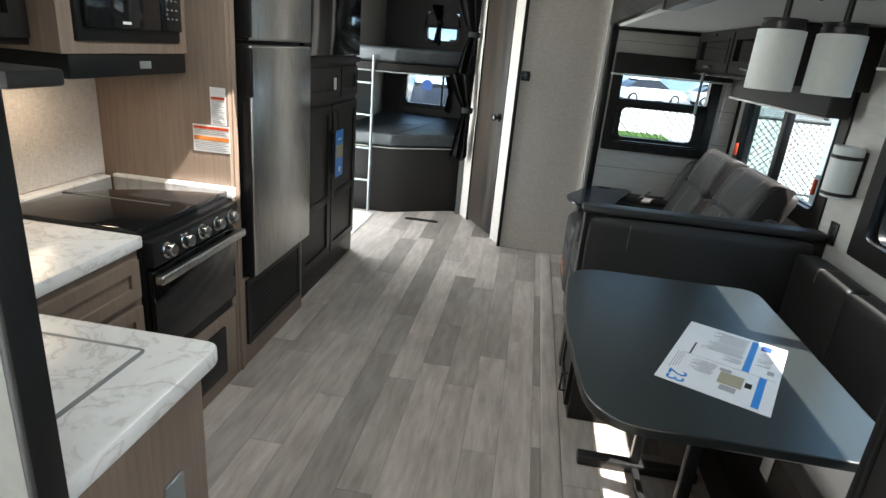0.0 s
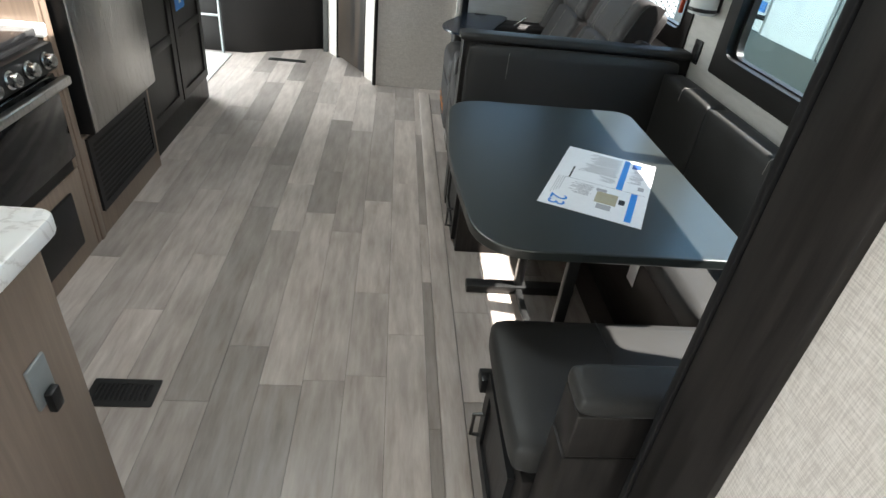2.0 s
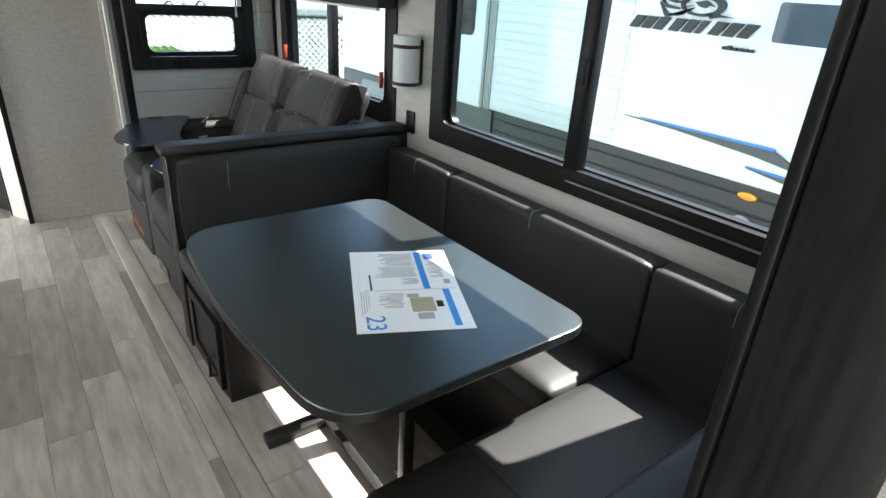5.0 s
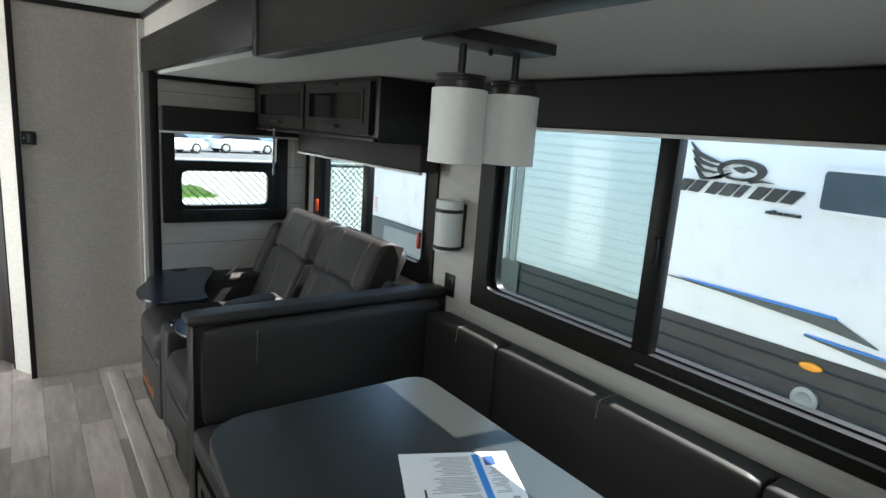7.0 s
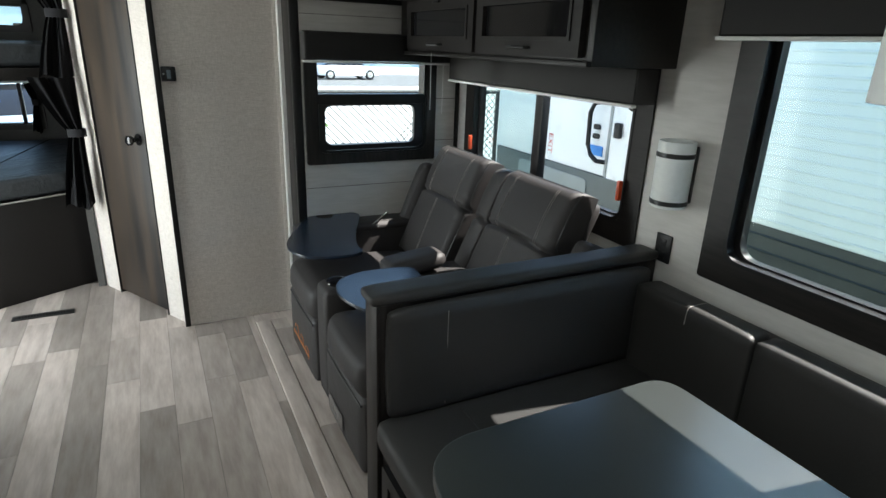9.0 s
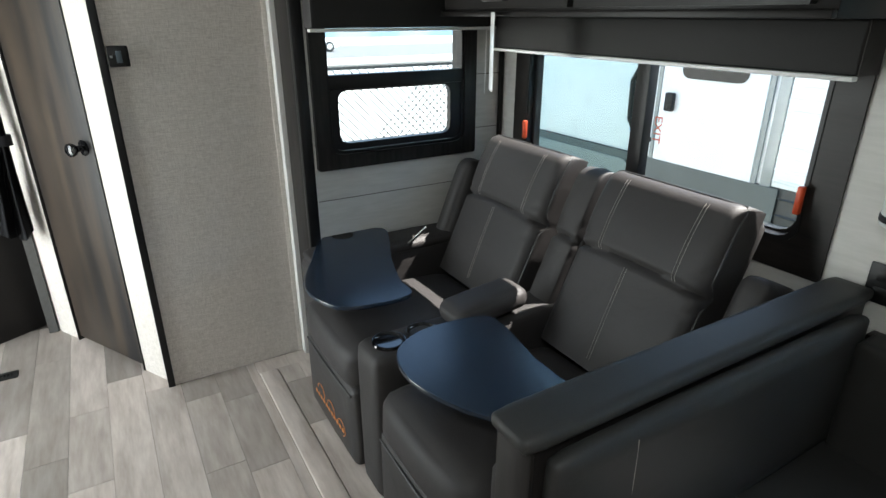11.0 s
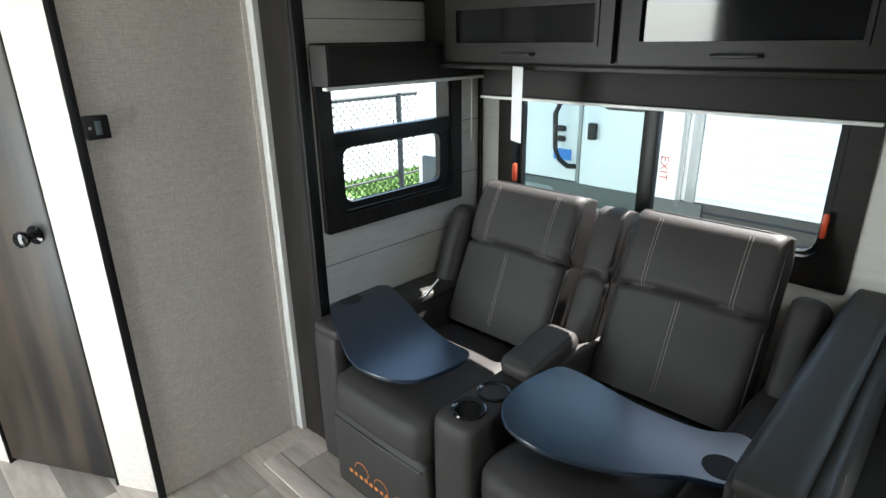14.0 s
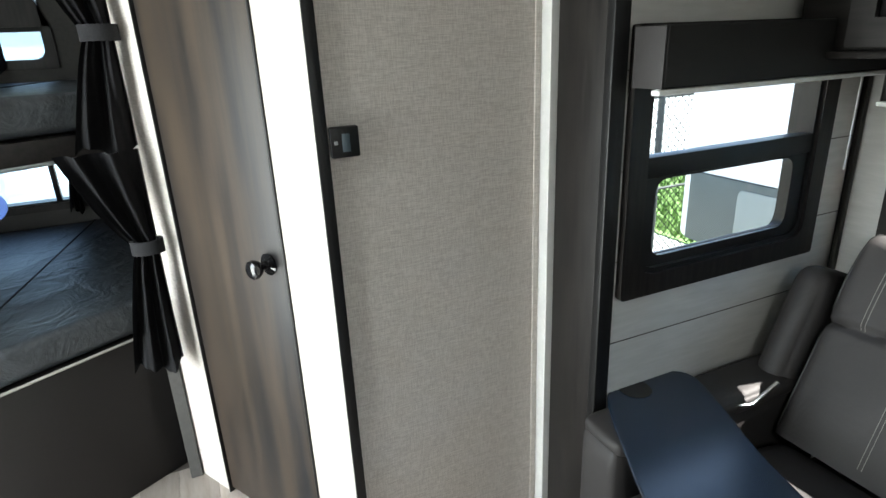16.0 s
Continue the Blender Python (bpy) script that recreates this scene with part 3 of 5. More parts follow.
# ---------------------------------------------------------------- windows
def window(name, axis, pos, hole, frame_w, out, label, splits, inset=0.0):
    """A window in a wall hole: dark casing with round corners, sash bars and panes. out: way into the room."""
    a0, a1, z0, z1 = hole
    w = tagged(new(name), label, "window", "", "structure")
    WORLD[w] = Matrix()
    o = rect(a0 - frame_w, a1 + frame_w, z0 - frame_w, min(z1 + frame_w, ZS - 0.026), 0.012)
    i = rect(a0 + 0.012, a1 - 0.012, z0 + 0.012, z1 - 0.012, 0.055)
    part("window_casing", upright(ring(o, rect(a0 + 0.001, a1 - 0.001, z0 + 0.001, z1 - 0.001, 0.055), out * (0.022 if axis == "y" else 0.009), out * 0.001), axis, pos), M_DARKWOOD if axis == "y" else M_DARKWOOD_Y, w)
    part("window_frame", upright(ring(rect(a0 + 0.0005, a1 - 0.0005, z0 + 0.0005, z1 - 0.0005, 0.055), i, out * 0.012, -out * 0.062), axis, pos), M_BLACK, w)
    if inset:
        part("sash_frame", upright(ring(rect(a0 + 0.013, a1 - 0.013, z0 + 0.013, z1 - 0.013, 0.055), rect(a0 + 0.013 + inset, a1 - 0.013 - inset, z0 + 0.018, z1 - 0.013, 0.06), -out * 0.02, -out * 0.05), axis, pos), M_BLACK, w)
    for s in splits:
        kind, p, width = s
        if kind == "v":
            b = box(p - width / 2, p + width / 2, z0 + 0.005, z1 - 0.005, -0.03, 0.012, 0.004)
        else:
            b = box(a0 + 0.005, a1 - 0.005, p - width / 2, p + width / 2, -0.03, 0.012, 0.004)
        if out < 0:
            for v in b.verts:
                v.co.z = -v.co.z
        part("sash_bar", upright(b, axis, pos), M_BLACK, w)
    g = part("pane", upright(slab(rect(a0 + 0.005, a1 - 0.005, z0 + 0.005, z1 - 0.005, 0.05), -out * 0.034, -out * 0.038), axis, pos), M_GLASS, w)
    g.visible_shadow = False
    return w


win1 = window("window_1", "y", Y1, W1, 0.055, -1, "dark-framed end window with a low sliding sash", [("h", 1.235, 0.052)])
win2 = window("window_2", "x", XS, W2, 0.08, -1, "dark-framed sliding window behind the recliners", [("v", 3.422, 0.055)], 0.012)
win3 = window("window_3", "x", XS, W3, 0.075, -1, "large dark-framed sliding window over the dinette", [("v", 1.663, 0.062)], 0.02)
part("latch", box(XS - 0.03, XS - 0.012, 1.642, 1.662, 1.19, 1.27, 0.004), M_BLACK, win3, "black sash latch")
part("weep_rail", box(XS - 0.028, XS - 0.0225, 0.95, 1.66, 0.878, 0.884), M_GREYTRIM, win3, "thin bright rail")
# inner lower sash of the end window, with round corners
part("lower_sash", upright(ring(rect(0.575, 1.148, 0.98, 1.222, 0.02), rect(0.606, 1.098, 1.005, 1.203, 0.04), -0.006, 0.02), "y", Y1), M_BLACK, win1)
for y in (3.985, 2.85):
    part("release_tab", box(XS - 0.042, XS - 0.0225, y - 0.008, y + 0.008, 0.99, 1.065, 0.005), M_RED, win2, "red emergency release tab")
for w_, y0, y1, hole in ((win3, 1.69, 2.385, W3), (win2, 3.45, 3.995, W2)):
    sc_ = part("insect_screen", upright(slab(rect(y0, y1, hole[2] + 0.02, hole[3] - 0.02, 0.03), 0.046, 0.048), "x", XS), M_SCREEN, w_, "fine grey insect screen")
    sc_.visible_shadow = False
lettering("EXIT", 0.046, M_RED, win2, pose((XS + 0.0365) * U, 3.378 * U, 1.117 * U, 90, 0, -90) @ pose(0, 0, 0, 0, 0, -90), "exit_lettering", "red EXIT lettering on the pane")
win4 = window("window_4", "y", YB, (-1.47, -0.94, 0.83, 1.18), 0.035, -1, "small dark-framed lower bunk window", [("v", -1.04, 0.025)])
win5 = window("window_5", "y", YB, (-1.27, -0.92, 1.53, 1.83), 0.035, -1, "small dark-framed upper bunk window", [("h", 1.68, 0.025)])


# ---------------------------------------------------------------- shade boxes over the windows
def shade_box(axis, a0, a1, d0, d1, z0, z1, label):
    t = thing("window_shade", ((a0 + a1) / 2, d0, z0) if axis == "y" else (d0, (a0 + a1) / 2, z0), label, "window shade", "window shades")
    lo, hi = min(d0, d1), max(d0, d1)
    if axis == "y":
        part("valance_box", box(a0, a1, lo, hi, z0, z1, 0.006, 3), M_SHADE, t)
        part("hem_bar", box(a0 - 0.015, a1 - 0.002, lo - 0.004, lo + 0.02, z0 - 0.012, z0 - 0.001, 0.003), M_WHITEP, t, "white shade hem bar")
        part("end_cap", box(a0 - 0.0035, a0 - 0.0005, lo + 0.002, hi - 0.002, z0, z1 - 0.002, 0.001), M_LEATHER2, t, "padded end cap")
        part("end_cap", box(a1 + 0.0005, a1 + 0.0035, lo + 0.002, hi - 0.002, z0, z1 - 0.002, 0.001), M_LEATHER2, t, "padded end cap")
    else:
        part("valance_box", box(lo, hi, a0, a1, z0, z1, 0.006, 3), M_SHADE, t)
        part("hem_bar", box(lo - 0.004, lo + 0.02, a0 + 0.004, a1 + 0.01, z0 - 0.012, z0 - 0.001, 0.003), M_WHITEP, t, "white shade hem bar")
        part("end_cap", box(lo + 0.002, hi - 0.002, a0 - 0.0035, a0 - 0.0005, z0, z1 - 0.002, 0.001), M_LEATHER2, t, "padded end cap")
        part("end_cap", box(lo + 0.002, hi - 0.002, a1 + 0.0005, a1 + 0.0035, z0, z1 - 0.002, 0.001), M_LEATHER2, t, "padded end cap")
    return t


s1 = shade_box("y", 0.495, 1.245, Y1 - 0.115, Y1 - 0.024, 1.425, 1.55, "black padded shade box over the end window")
s2 = shade_box("x", 2.755, 4.095, XS - 0.115, XS - 0.024, 1.345, 1.46, "black padded shade box over the sofa window")
s3 = shade_box("x", 0.85, 2.47, XS - 0.115, XS - 0.024, 1.56, 1.705, "long black shade box over the dinette window")
part("pull_cord", tube([(1.235, Y1 - 0.06, 1.42), (1.237, Y1 - 0.058, 1.3), (1.233, Y1 - 0.06, 1.16)], 0.0022, 6), M_WHITEP, s1, "thin pull cord")

# ---------------------------------------------------------------- overhead cabinet in the slide-out
oc = thing("overhead_cabinet", (1.2, 3.4, 1.462), "dark wood overhead cabinet with two black glass doors", "cabinet")
CX = 1.007
part("body", box(CX, XS - 0.002, 2.7, 4.18, 1.462, 1.713, 0.004), M_DARKWOOD_Y, oc)
part("bottom_lip", box(CX - 0.02, CX - 0.0005, 2.7, 4.18, 1.462, 1.478, 0.003), M_DARKWOOD_Y, oc)
for y0, y1 in ((3.397, 4.052), (2.742, 3.372)):
    d = part("door", upright(ring(rect(y0, y1, 1.487, 1.695, 0.004), rect(y0 + 0.055, y1 - 0.055, 1.545, 1.655, 0.004), -0.022, -0.001), "x", CX), M_DARKWOOD_Y, oc, smooth=30)
    part("bead", upright(ring(rect(y0 + 0.045, y1 - 0.045, 1.535, 1.665, 0.004), rect(y0 + 0.057, y1 - 0.057, 1.547, 1.653, 0.004), -0.027, -0.0225), "x", CX), M_DARKWOOD_Y, d)
    part("glass_panel", box(CX - 0.012, CX - 0.008, y0 + 0.056, y1 - 0.056, 1.546, 1.654), M_GLOSS, d, "dark reflective glass panel")
    ym = (y0 + y1) / 2
    part("handle", tube([(CX - 0.024, ym - 0.06, 1.512), (CX - 0.042, ym - 0.055, 1.512), (CX - 0.045, ym, 1.512), (CX - 0.042, ym + 0.055, 1.512), (CX - 0.024, ym + 0.06, 1.512)], 0.005, 8), M_METAL, d, "black bar handle")
    part("hinge", box(CX - 0.032, CX - 0.0225, ym - 0.03, ym + 0.03, 1.682, 1.692, 0.003), M_BLACK, d)
tg_ = box(-0.0008, 0.0008, -0.036, 0.036, 1.235, 1.475, 0.0006)
tg_.transform(Matrix.Translation((0.955, 3.705, 0)) @ pose(0, 0, 0, 0, 0, -26))
tag = single("hanging_tag", tg_, M_PAPER, "white paper tag hanging from the cabinet handle", "tag")

# ---------------------------------------------------------------- pendant lamp
LX, LY = 0.655, 1.64
lamp = thing("ceiling_lamp", (LX, LY, 1.5), "black two-arm ceiling lamp with opal cylinder shades", "lamp")
part("ceiling_plate", box(LX - 0.135, LX + 0.135, LY - 0.05, LY + 0.05, ZS - 0.024, ZS - 0.001, 0.003), M_METAL, lamp)
for dx in (-0.07, 0.07):
    part("rod", tube([(LX + dx, LY, 1.625), (LX + dx, LY, ZS - 0.022)], 0.008, 10), M_METAL, lamp)
    part("cap", lathe(LX + dx, LY, [(0.0495, 1.606), (0.05, 1.62), (0.047, 1.622), (0.047, 1.626), (0.05, 1.628), (0.05, 1.632), (0.02, 1.634)], 28), M_METAL, lamp)
    part("shade", lathe(LX + dx, LY, [(0.051, 1.462), (0.0555, 1.463), (0.0555, 1.605), (0.05, 1.606), (0.05, 1.6), (0.0525, 1.595), (0.0525, 1.47)], 32), M_OPAL, lamp, "frosted opal glass shade")
part("finial", lathe(LX, LY, [(0.003, ZS - 0.037), (0.006, ZS - 0.033), (0.004, ZS - 0.023)], 10), M_METAL, lamp)

# ---------------------------------------------------------------- window wall fittings
WX, WY = XS - 0.06, 2.595
tw = thing("wall_light", (WX, WY, 1.035), "white cylinder wall light with two black bands", "lamp")
part("shade", lathe(WX, WY, [(0.05, 1.036), (0.0565, 1.038), (0.058, 1.042), (0.058, 1.246), (0.0565, 1.25), (0.046, 1.251), (0.046, 1.24)], 32), M_OPAL, tw)
part("back_plate", box(XS - 0.012, XS - 0.0005, WY - 0.04, WY + 0.04, 1.05, 1.235, 0.003), M_METAL, tw, "black back plate")
for z in (1.047, 1.2):
    part("band", lathe(WX, WY, [(0.0583, z), (0.0602, z + 0.001), (0.0602, z + 0.014), (0.0583, z + 0.015)], 32), M_METAL, tw, "black metal band")
ol = thing("wall_outlet", (XS, 2.63, 0.87), "black wall outlet on the window wall", "outlet")
part("plate", box(XS - 0.008, XS - 0.0005, 2.597, 2.665, 0.822, 0.922, 0.003), M_BLACK, ol)
for z in (0.85, 0.893):
    part("socket", box(XS - 0.0105, XS - 0.0082, 2.618, 2.645, z - 0.014, z + 0.014, 0.002), M_BLACK, ol)
th = thing("thermostat", (-0.083, 4.447, 1.335), "black wall thermostat with a small screen", "thermostat")
part("body", box(-0.115, -0.05, 4.43, 4.4495, 1.302, 1.37, 0.004), M_BLACK, th)
part("screen", box(-0.09, -0.072, 4.4285, 4.4298, 1.315, 1.355, 0.0004), M_GREYGLASS, th, "grey screen")
part("button", box(-0.108, -0.1, 4.4285, 4.4298, 1.332, 1.34, 0.0004), M_GREYTRIM, th)

# ---------------------------------------------------------------- dinette
tb = thing("dinette_table", (0.57, 1.68, 0.0), "black laminate dinette table with one bowed end", "table")
TOP = outline_round([(0.225, 1.165, 0.16), (0.93, 1.165, 0.075), (0.93, 2.19, 0.075), (0.225, 2.19, 0.16), (0.185, 1.68, 2.0)], 12)
part("tabletop", slab(TOP, 0.693, 0.72, 0.004), M_TABLE, tb, smooth=20)
for y in (1.42, 1.93):
    part("leg", box(0.548, 0.582, y - 0.014, y + 0.014, 0.05, 0.692, 0.003), M_METAL, tb)
    part("foot_bar", box(0.35, 0.80, y - 0.026, y + 0.026, 0.0125, 0.05, 0.005), M_METAL, tb)
    part("clamp_knob", tube([(0.565, y - 0.03, 0.2), (0.565, y + 0.03, 0.2)], 0.014, 10), M_METAL, tb)
    part("rail", box(0.36, 0.78, y - 0.016, y + 0.016, 0.672, 0.6925, 0.003), M_METAL, tb)
part("stretcher", box(0.552, 0.578, 1.447, 1.903, 0.02, 0.043, 0.004), M_METAL, tb)

# leaflet on the table, laid askew
pa = Vector((0.602, 1.806, 0))
ex = (Vector((0.852, 1.685, 0)) - pa).normalized()
ey = Vector((ex.y, -ex.x, 0))
PW, PH = 0.28, 0.435


def sheet(u0, u1, v0, v1, z0, z1, bm=None):
    b = box(u0, u1, v0, v1, z0, z1)
    for v in b.verts:
        p = pa + ex * v.co.x + ey * v.co.y
        v.co = Vector((p.x, p.y, v.co.z))
    bmesh.ops.recalc_face_normals(b, faces=b.faces)
    return merge(bm, b)


lf = thing("leaflet", (pa.x, pa.y, 0.7205), "laminated white leaflet with blue bands lying on the table", "leaflet")
part("sheet", sheet(0, PW, 0, PH, 0.7205, 0.7217), M_PAPER, lf)
Z1, Z2 = 0.7218, 0.7221
part("blue_band", sheet(0.185, 0.203, 0.012, 0.235, Z1, Z2), M_BLUE, lf, "blue printed band")
part("blue_band", sheet(0.232, 0.25, 0.24, 0.42, Z1, Z2), M_BLUE, lf, "blue printed band")
part("divider", sheet(0.03, 0.27, 0.237, 0.2385, Z1, Z2), M_PRINT, lf)
part("black_bar", sheet(0.045, 0.05, 0.15, 0.235, Z1, Z2), M_BLACK, lf, "black printed bar")
part("plan_drawing", sheet(0.14, 0.2, 0.28, 0.35, Z1, Z2), M_TAN, lf, "small tan floor plan drawing")
part("photo", sheet(0.135, 0.165, 0.26, 0.278, Z1, Z2), M_PRINT, lf)
part("photo", sheet(0.205, 0.222, 0.3, 0.33, Z1, Z2), M_BLACK, lf)
part("photo", sheet(0.15, 0.19, 0.355, 0.385, Z1, Z2), M_PRINT, lf)
part("emblem", sheet(0.212, 0.24, 0.02, 0.06, Z1, Z2), M_NAVY, lf, "dark blue emblem shape")
part("code_patch", sheet(0.245, 0.262, 0.185, 0.21, Z1, Z2), M_PRINT, lf)
rnd = random.Random(4)
lines = bmesh.new()
for col, (u0, u1, v0, v1) in enumerate(((0.075, 0.18, 0.02, 0.10), (0.06, 0.18, 0.105, 0.165), (0.12, 0.18, 0.175, 0.205), (0.06, 0.13, 0.255, 0.33), (0.21, 0.255, 0.07, 0.17))):
    v = v0
    while v < v1:
        sheet(u0 + rnd.random() * 0.03, u1 - rnd.random() * 0.012, v, v + 0.0022, Z1, Z2, lines)
        v += 0.0058
for k in range(4):
    sheet(0.018 + k * 0.006, 0.0195 + k * 0.006, 0.24, 0.36 - k * 0.01, Z1, Z2, lines)
tagged(part("printed_text", lines, M_PRINT, lf, "grey unreadable text bars"), kind="stuff")
tp = pa + ex * 0.045 + ey * 0.395
ang = math.degrees(math.atan2(ex.y, ex.x))
lettering("23", 0.07, M_BLUE, lf, pose(tp.x * U, tp.y * U, 0.7222 * U, 0, 0, ang - 90), "number", "blue number 23")


def bench(name, y0, y1, front, label):
    """A dinette bench end: plywood base with a drawer door towards the aisle and a seat pad."""
    t = thing(name, (0.6, (y0 + y1) / 2, 0.008), label, "bench", "dinette benches")
    part("base", box(0.325, 0.9, y0, y1, 0.0125, 0.375, 0.004), M_DARKWOOD, t)
    d = part("door", upright(ring(rect(y0 + 0.04, y1 - 0.04, 0.05, 0.33, 0.004), rect(y0 + 0.085, y1 - 0.085, 0.095, 0.285, 0.004), -0.018, -0.0005), "x", 0.325), M_BLACK, t)
    part("door_panel", box(0.316, 0.3245, y0 + 0.084, y1 - 0.084, 0.094, 0.286), M_DARKWOOD, d)
    ye = y0 + 0.075 if front else y1 - 0.06
    part("handle", tube([(0.306, ye, 0.1), (0.282, ye, 0.104), (0.282, ye, 0.186), (0.306, ye, 0.19)], 0.006, 8), M_METAL, d, "black pull handle")
    return t


b1 = bench("dinette_bench", 2.2, 2.64, True, "dark dinette bench below the upholstered half wall")
part("seat_pad", cushion(1.05, 0.47, 0.1, 0.03, 0.008, m=Matrix.Translation((0.825, 2.405, 0.425))), M_LEATHER, b1, smooth=80)
part("seat_seam", tube([(0.55, 2.165, 0.478), (0.55, 2.3, 0.4835), (0.55, 2.6, 0.481)], 0.0014, 6), M_PIPING, b1)
b2 = bench("dinette_bench", 0.79, 1.19, False, "dark dinette bench with a taupe pad in the sun")
part("seat_pad", cushion(1.03, 0.42, 0.1, 0.03, 0.008, m=Matrix.Translation((0.815, 1.01, 0.425))), M_LEATHER, b2, smooth=80)
part("seat_seam", tube([(0.58, 1.21, 0.478), (0.58, 1.1, 0.4835), (0.58, 0.9, 0.4835)], 0.0014, 6), M_PIPING, b2)
part("back_pad", cushion(1.0, 0.1, 0.05, 0.02, 0.003, m=Matrix.Translation((0.85, 0.748, 0.71))), M_LEATHER, b2, smooth=80)
part("back_panel", box(0.35, 1.33, 0.703, 0.788, 0.58, 0.69, 0.004), M_DARKWOOD, b2, smooth=80)
part("back_panel", box(0.345, 1.33, 0.7, 0.785, 0.0125, 0.58, 0.006), M_DARKWOOD, b2)
part("hinge_knob", box(0.29, 0.3245, 1.15, 1.185, 0.25, 0.3, 0.004), M_BLACK, b2)
b3 = thing("dinette_bench", (1.1, 1.7, 0.008), "dark window-side dinette bench of three back pads", "bench", "dinette benches")
part("base", box(0.93, XS - 0.003, 1.222, 2.168, 0.0125, 0.375, 0.004), M_DARKWOOD_Y, b3)
part("seat_pad", cushion(0.36, 0.93, 0.1, 0.03, 0.008, m=Matrix.Translation((1.07, 1.695, 0.425))), M_LEATHER, b3, smooth=80)
for y0, y1 in ((2.165, 2.6), (1.222, 2.155), (0.715, 1.212)):
    part("back_pad", cushion(0.095, y1 - y0, 0.33, 0.014, 0.004, m=Matrix.Translation((1.27, (y0 + y1) / 2, 0.61))), M_LEATHER, b3, smooth=80)
    ym = (y0 + y1) / 2
    part("stitch", tube([(1.2185, ym, 0.72), (1.2225, ym, 0.768), (1.231, ym, 0.7775), (1.2665, ym, 0.7795), (1.308, ym, 0.7775)], 0.0013, 6), M_THREAD, b3)
part("backing_ledge", box(1.3195, XS - 0.003, 0.7, 2.62, 0.376, 0.755, 0.003), M_DARKWOOD_Y, b3)
hangtag = single("hanging_tag", box(0.925, 0.9265, 1.7, 1.765, 0.23, 0.36, 0.0006), M_PAPER, "small white paper tag on the bench front", "tag")

hw = thing("half_wall", (0.8, 2.68, 0.01), "dark upholstered half wall between dinette and recliners", "partition")
part("core", box(0.315, 1.359, 2.652, 2.728, 0.0125, 0.828, 0.004), M_DARKWOOD, hw)
part("back_pad", cushion(0.96, 0.045, 0.345, 0.02, 0.008, m=Matrix.Translation((0.815, 2.625, 0.645))), M_LEATHER, hw, smooth=80)
part("cap", cushion(1.066, 0.105, 0.036, 0.016, 0.002, m=Matrix.Translation((0.825, 2.688, 0.842))), M_LEATHER, hw, smooth=80)
part("end_strip", box(0.306, 0.3145, 2.64, 2.732, 0.0125, 0.826, 0.003), M_DARKWOOD, hw)
part("stitch", tube([(0.51, 2.6012, 0.8), (0.508, 2.598, 0.72), (0.51, 2.599, 0.6), (0.51, 2.602, 0.49)], 0.0012, 6), M_THREAD, hw)
part("far_pad", cushion(0.96, 0.03, 0.3, 0.012, 0.004, m=Matrix.Translation((0.815, 2.744, 0.66))), M_LEATHER, hw, smooth=80)

# ---------------------------------------------------------------- recliners
sofa = thing("theatre_sofa", (0.8, 3.46, 0.01), "brown-grey leatherette theatre sofa with two recliner seats", "sofa")


BACK_H, SEAM_Y = 0.6, 0.335


def back_face(u, y):
    """How far the backrest's face stands out at u (-1 to 1 across) and y up it: lower pad, pinched seam, head pad that rolls over the top."""
    z = 0.066 + 0.012 * (1 - u * u) * math.sin(math.pi * min(1, max(0, y / BACK_H)))
    z += 0.008 * math.exp(-((y - 0.46) / 0.1) ** 2)
    pinch = 0.017 + 0.012 * max(0.0, abs(u) - 0.7) / 0.3
    z -= pinch * math.exp(-((y - SEAM_Y - 0.012 * (1 - u * u)) / 0.009) ** 2)
    over = max(0.0, y - (BACK_H - 0.05)) / 0.05
    z -= 0.06 * (1 - math.sqrt(max(0.0, 1 - over * over)))
    edge = max(0.0, abs(u) - 0.84) / 0.16
    z -= 0.045 * (1 - math.sqrt(max(0.0, 1 - edge * edge)))
    # short creases that run in from the ends of the seam
    for k, (cy, cu) in enumerate(((0.39, 0.88), (0.28, 0.9), (0.37, -0.9))):
        z -= 0.006 * math.exp(-((u - cu) / 0.09) ** 2 - ((y - cy - 0.05 * (u - cu)) / 0.01) ** 2)
    return z


def back_pad_mesh(w, lean):
    """The sewn face of a recliner back with its sides."""
    b = bmesh.new()
    nx, ny = 40, 64
    us = [math.sin(math.pi / 2 * (2 * i / nx - 1)) for i in range(nx + 1)]
    ys = [BACK_H * (1 - (1 - k / ny) ** 1.25) for k in range(ny + 1)]
    grid = [[b.verts.new((u * w / 2 * (1 - 0.03 * max(0, (y - 0.45) / 0.15) ** 2), y, back_face(u, y))) for u in us] for y in ys]
    for r0, r1_ in zip(grid, grid[1:]):
        for i in range(nx):
            b.faces.new((r0[i], r0[i + 1], r1_[i + 1], r1_[i]))
    rim = grid[0] + [r[-1] for r in grid[1:]] + grid[-1][-2::-1] + [r[0] for r in grid[-2:0:-1]]
    low = [b.verts.new((v.co.x, v.co.y, -0.05)) for v in rim]
    n = len(rim)
    for k in range(n):
        b.faces.new((rim[k], low[k], low[(k + 1) % n], rim[(k + 1) % n]))
    b.faces.new(low[::-1])
    bmesh.ops.recalc_face_normals(b, faces=b.faces)
    b.transform(lean)
    return b


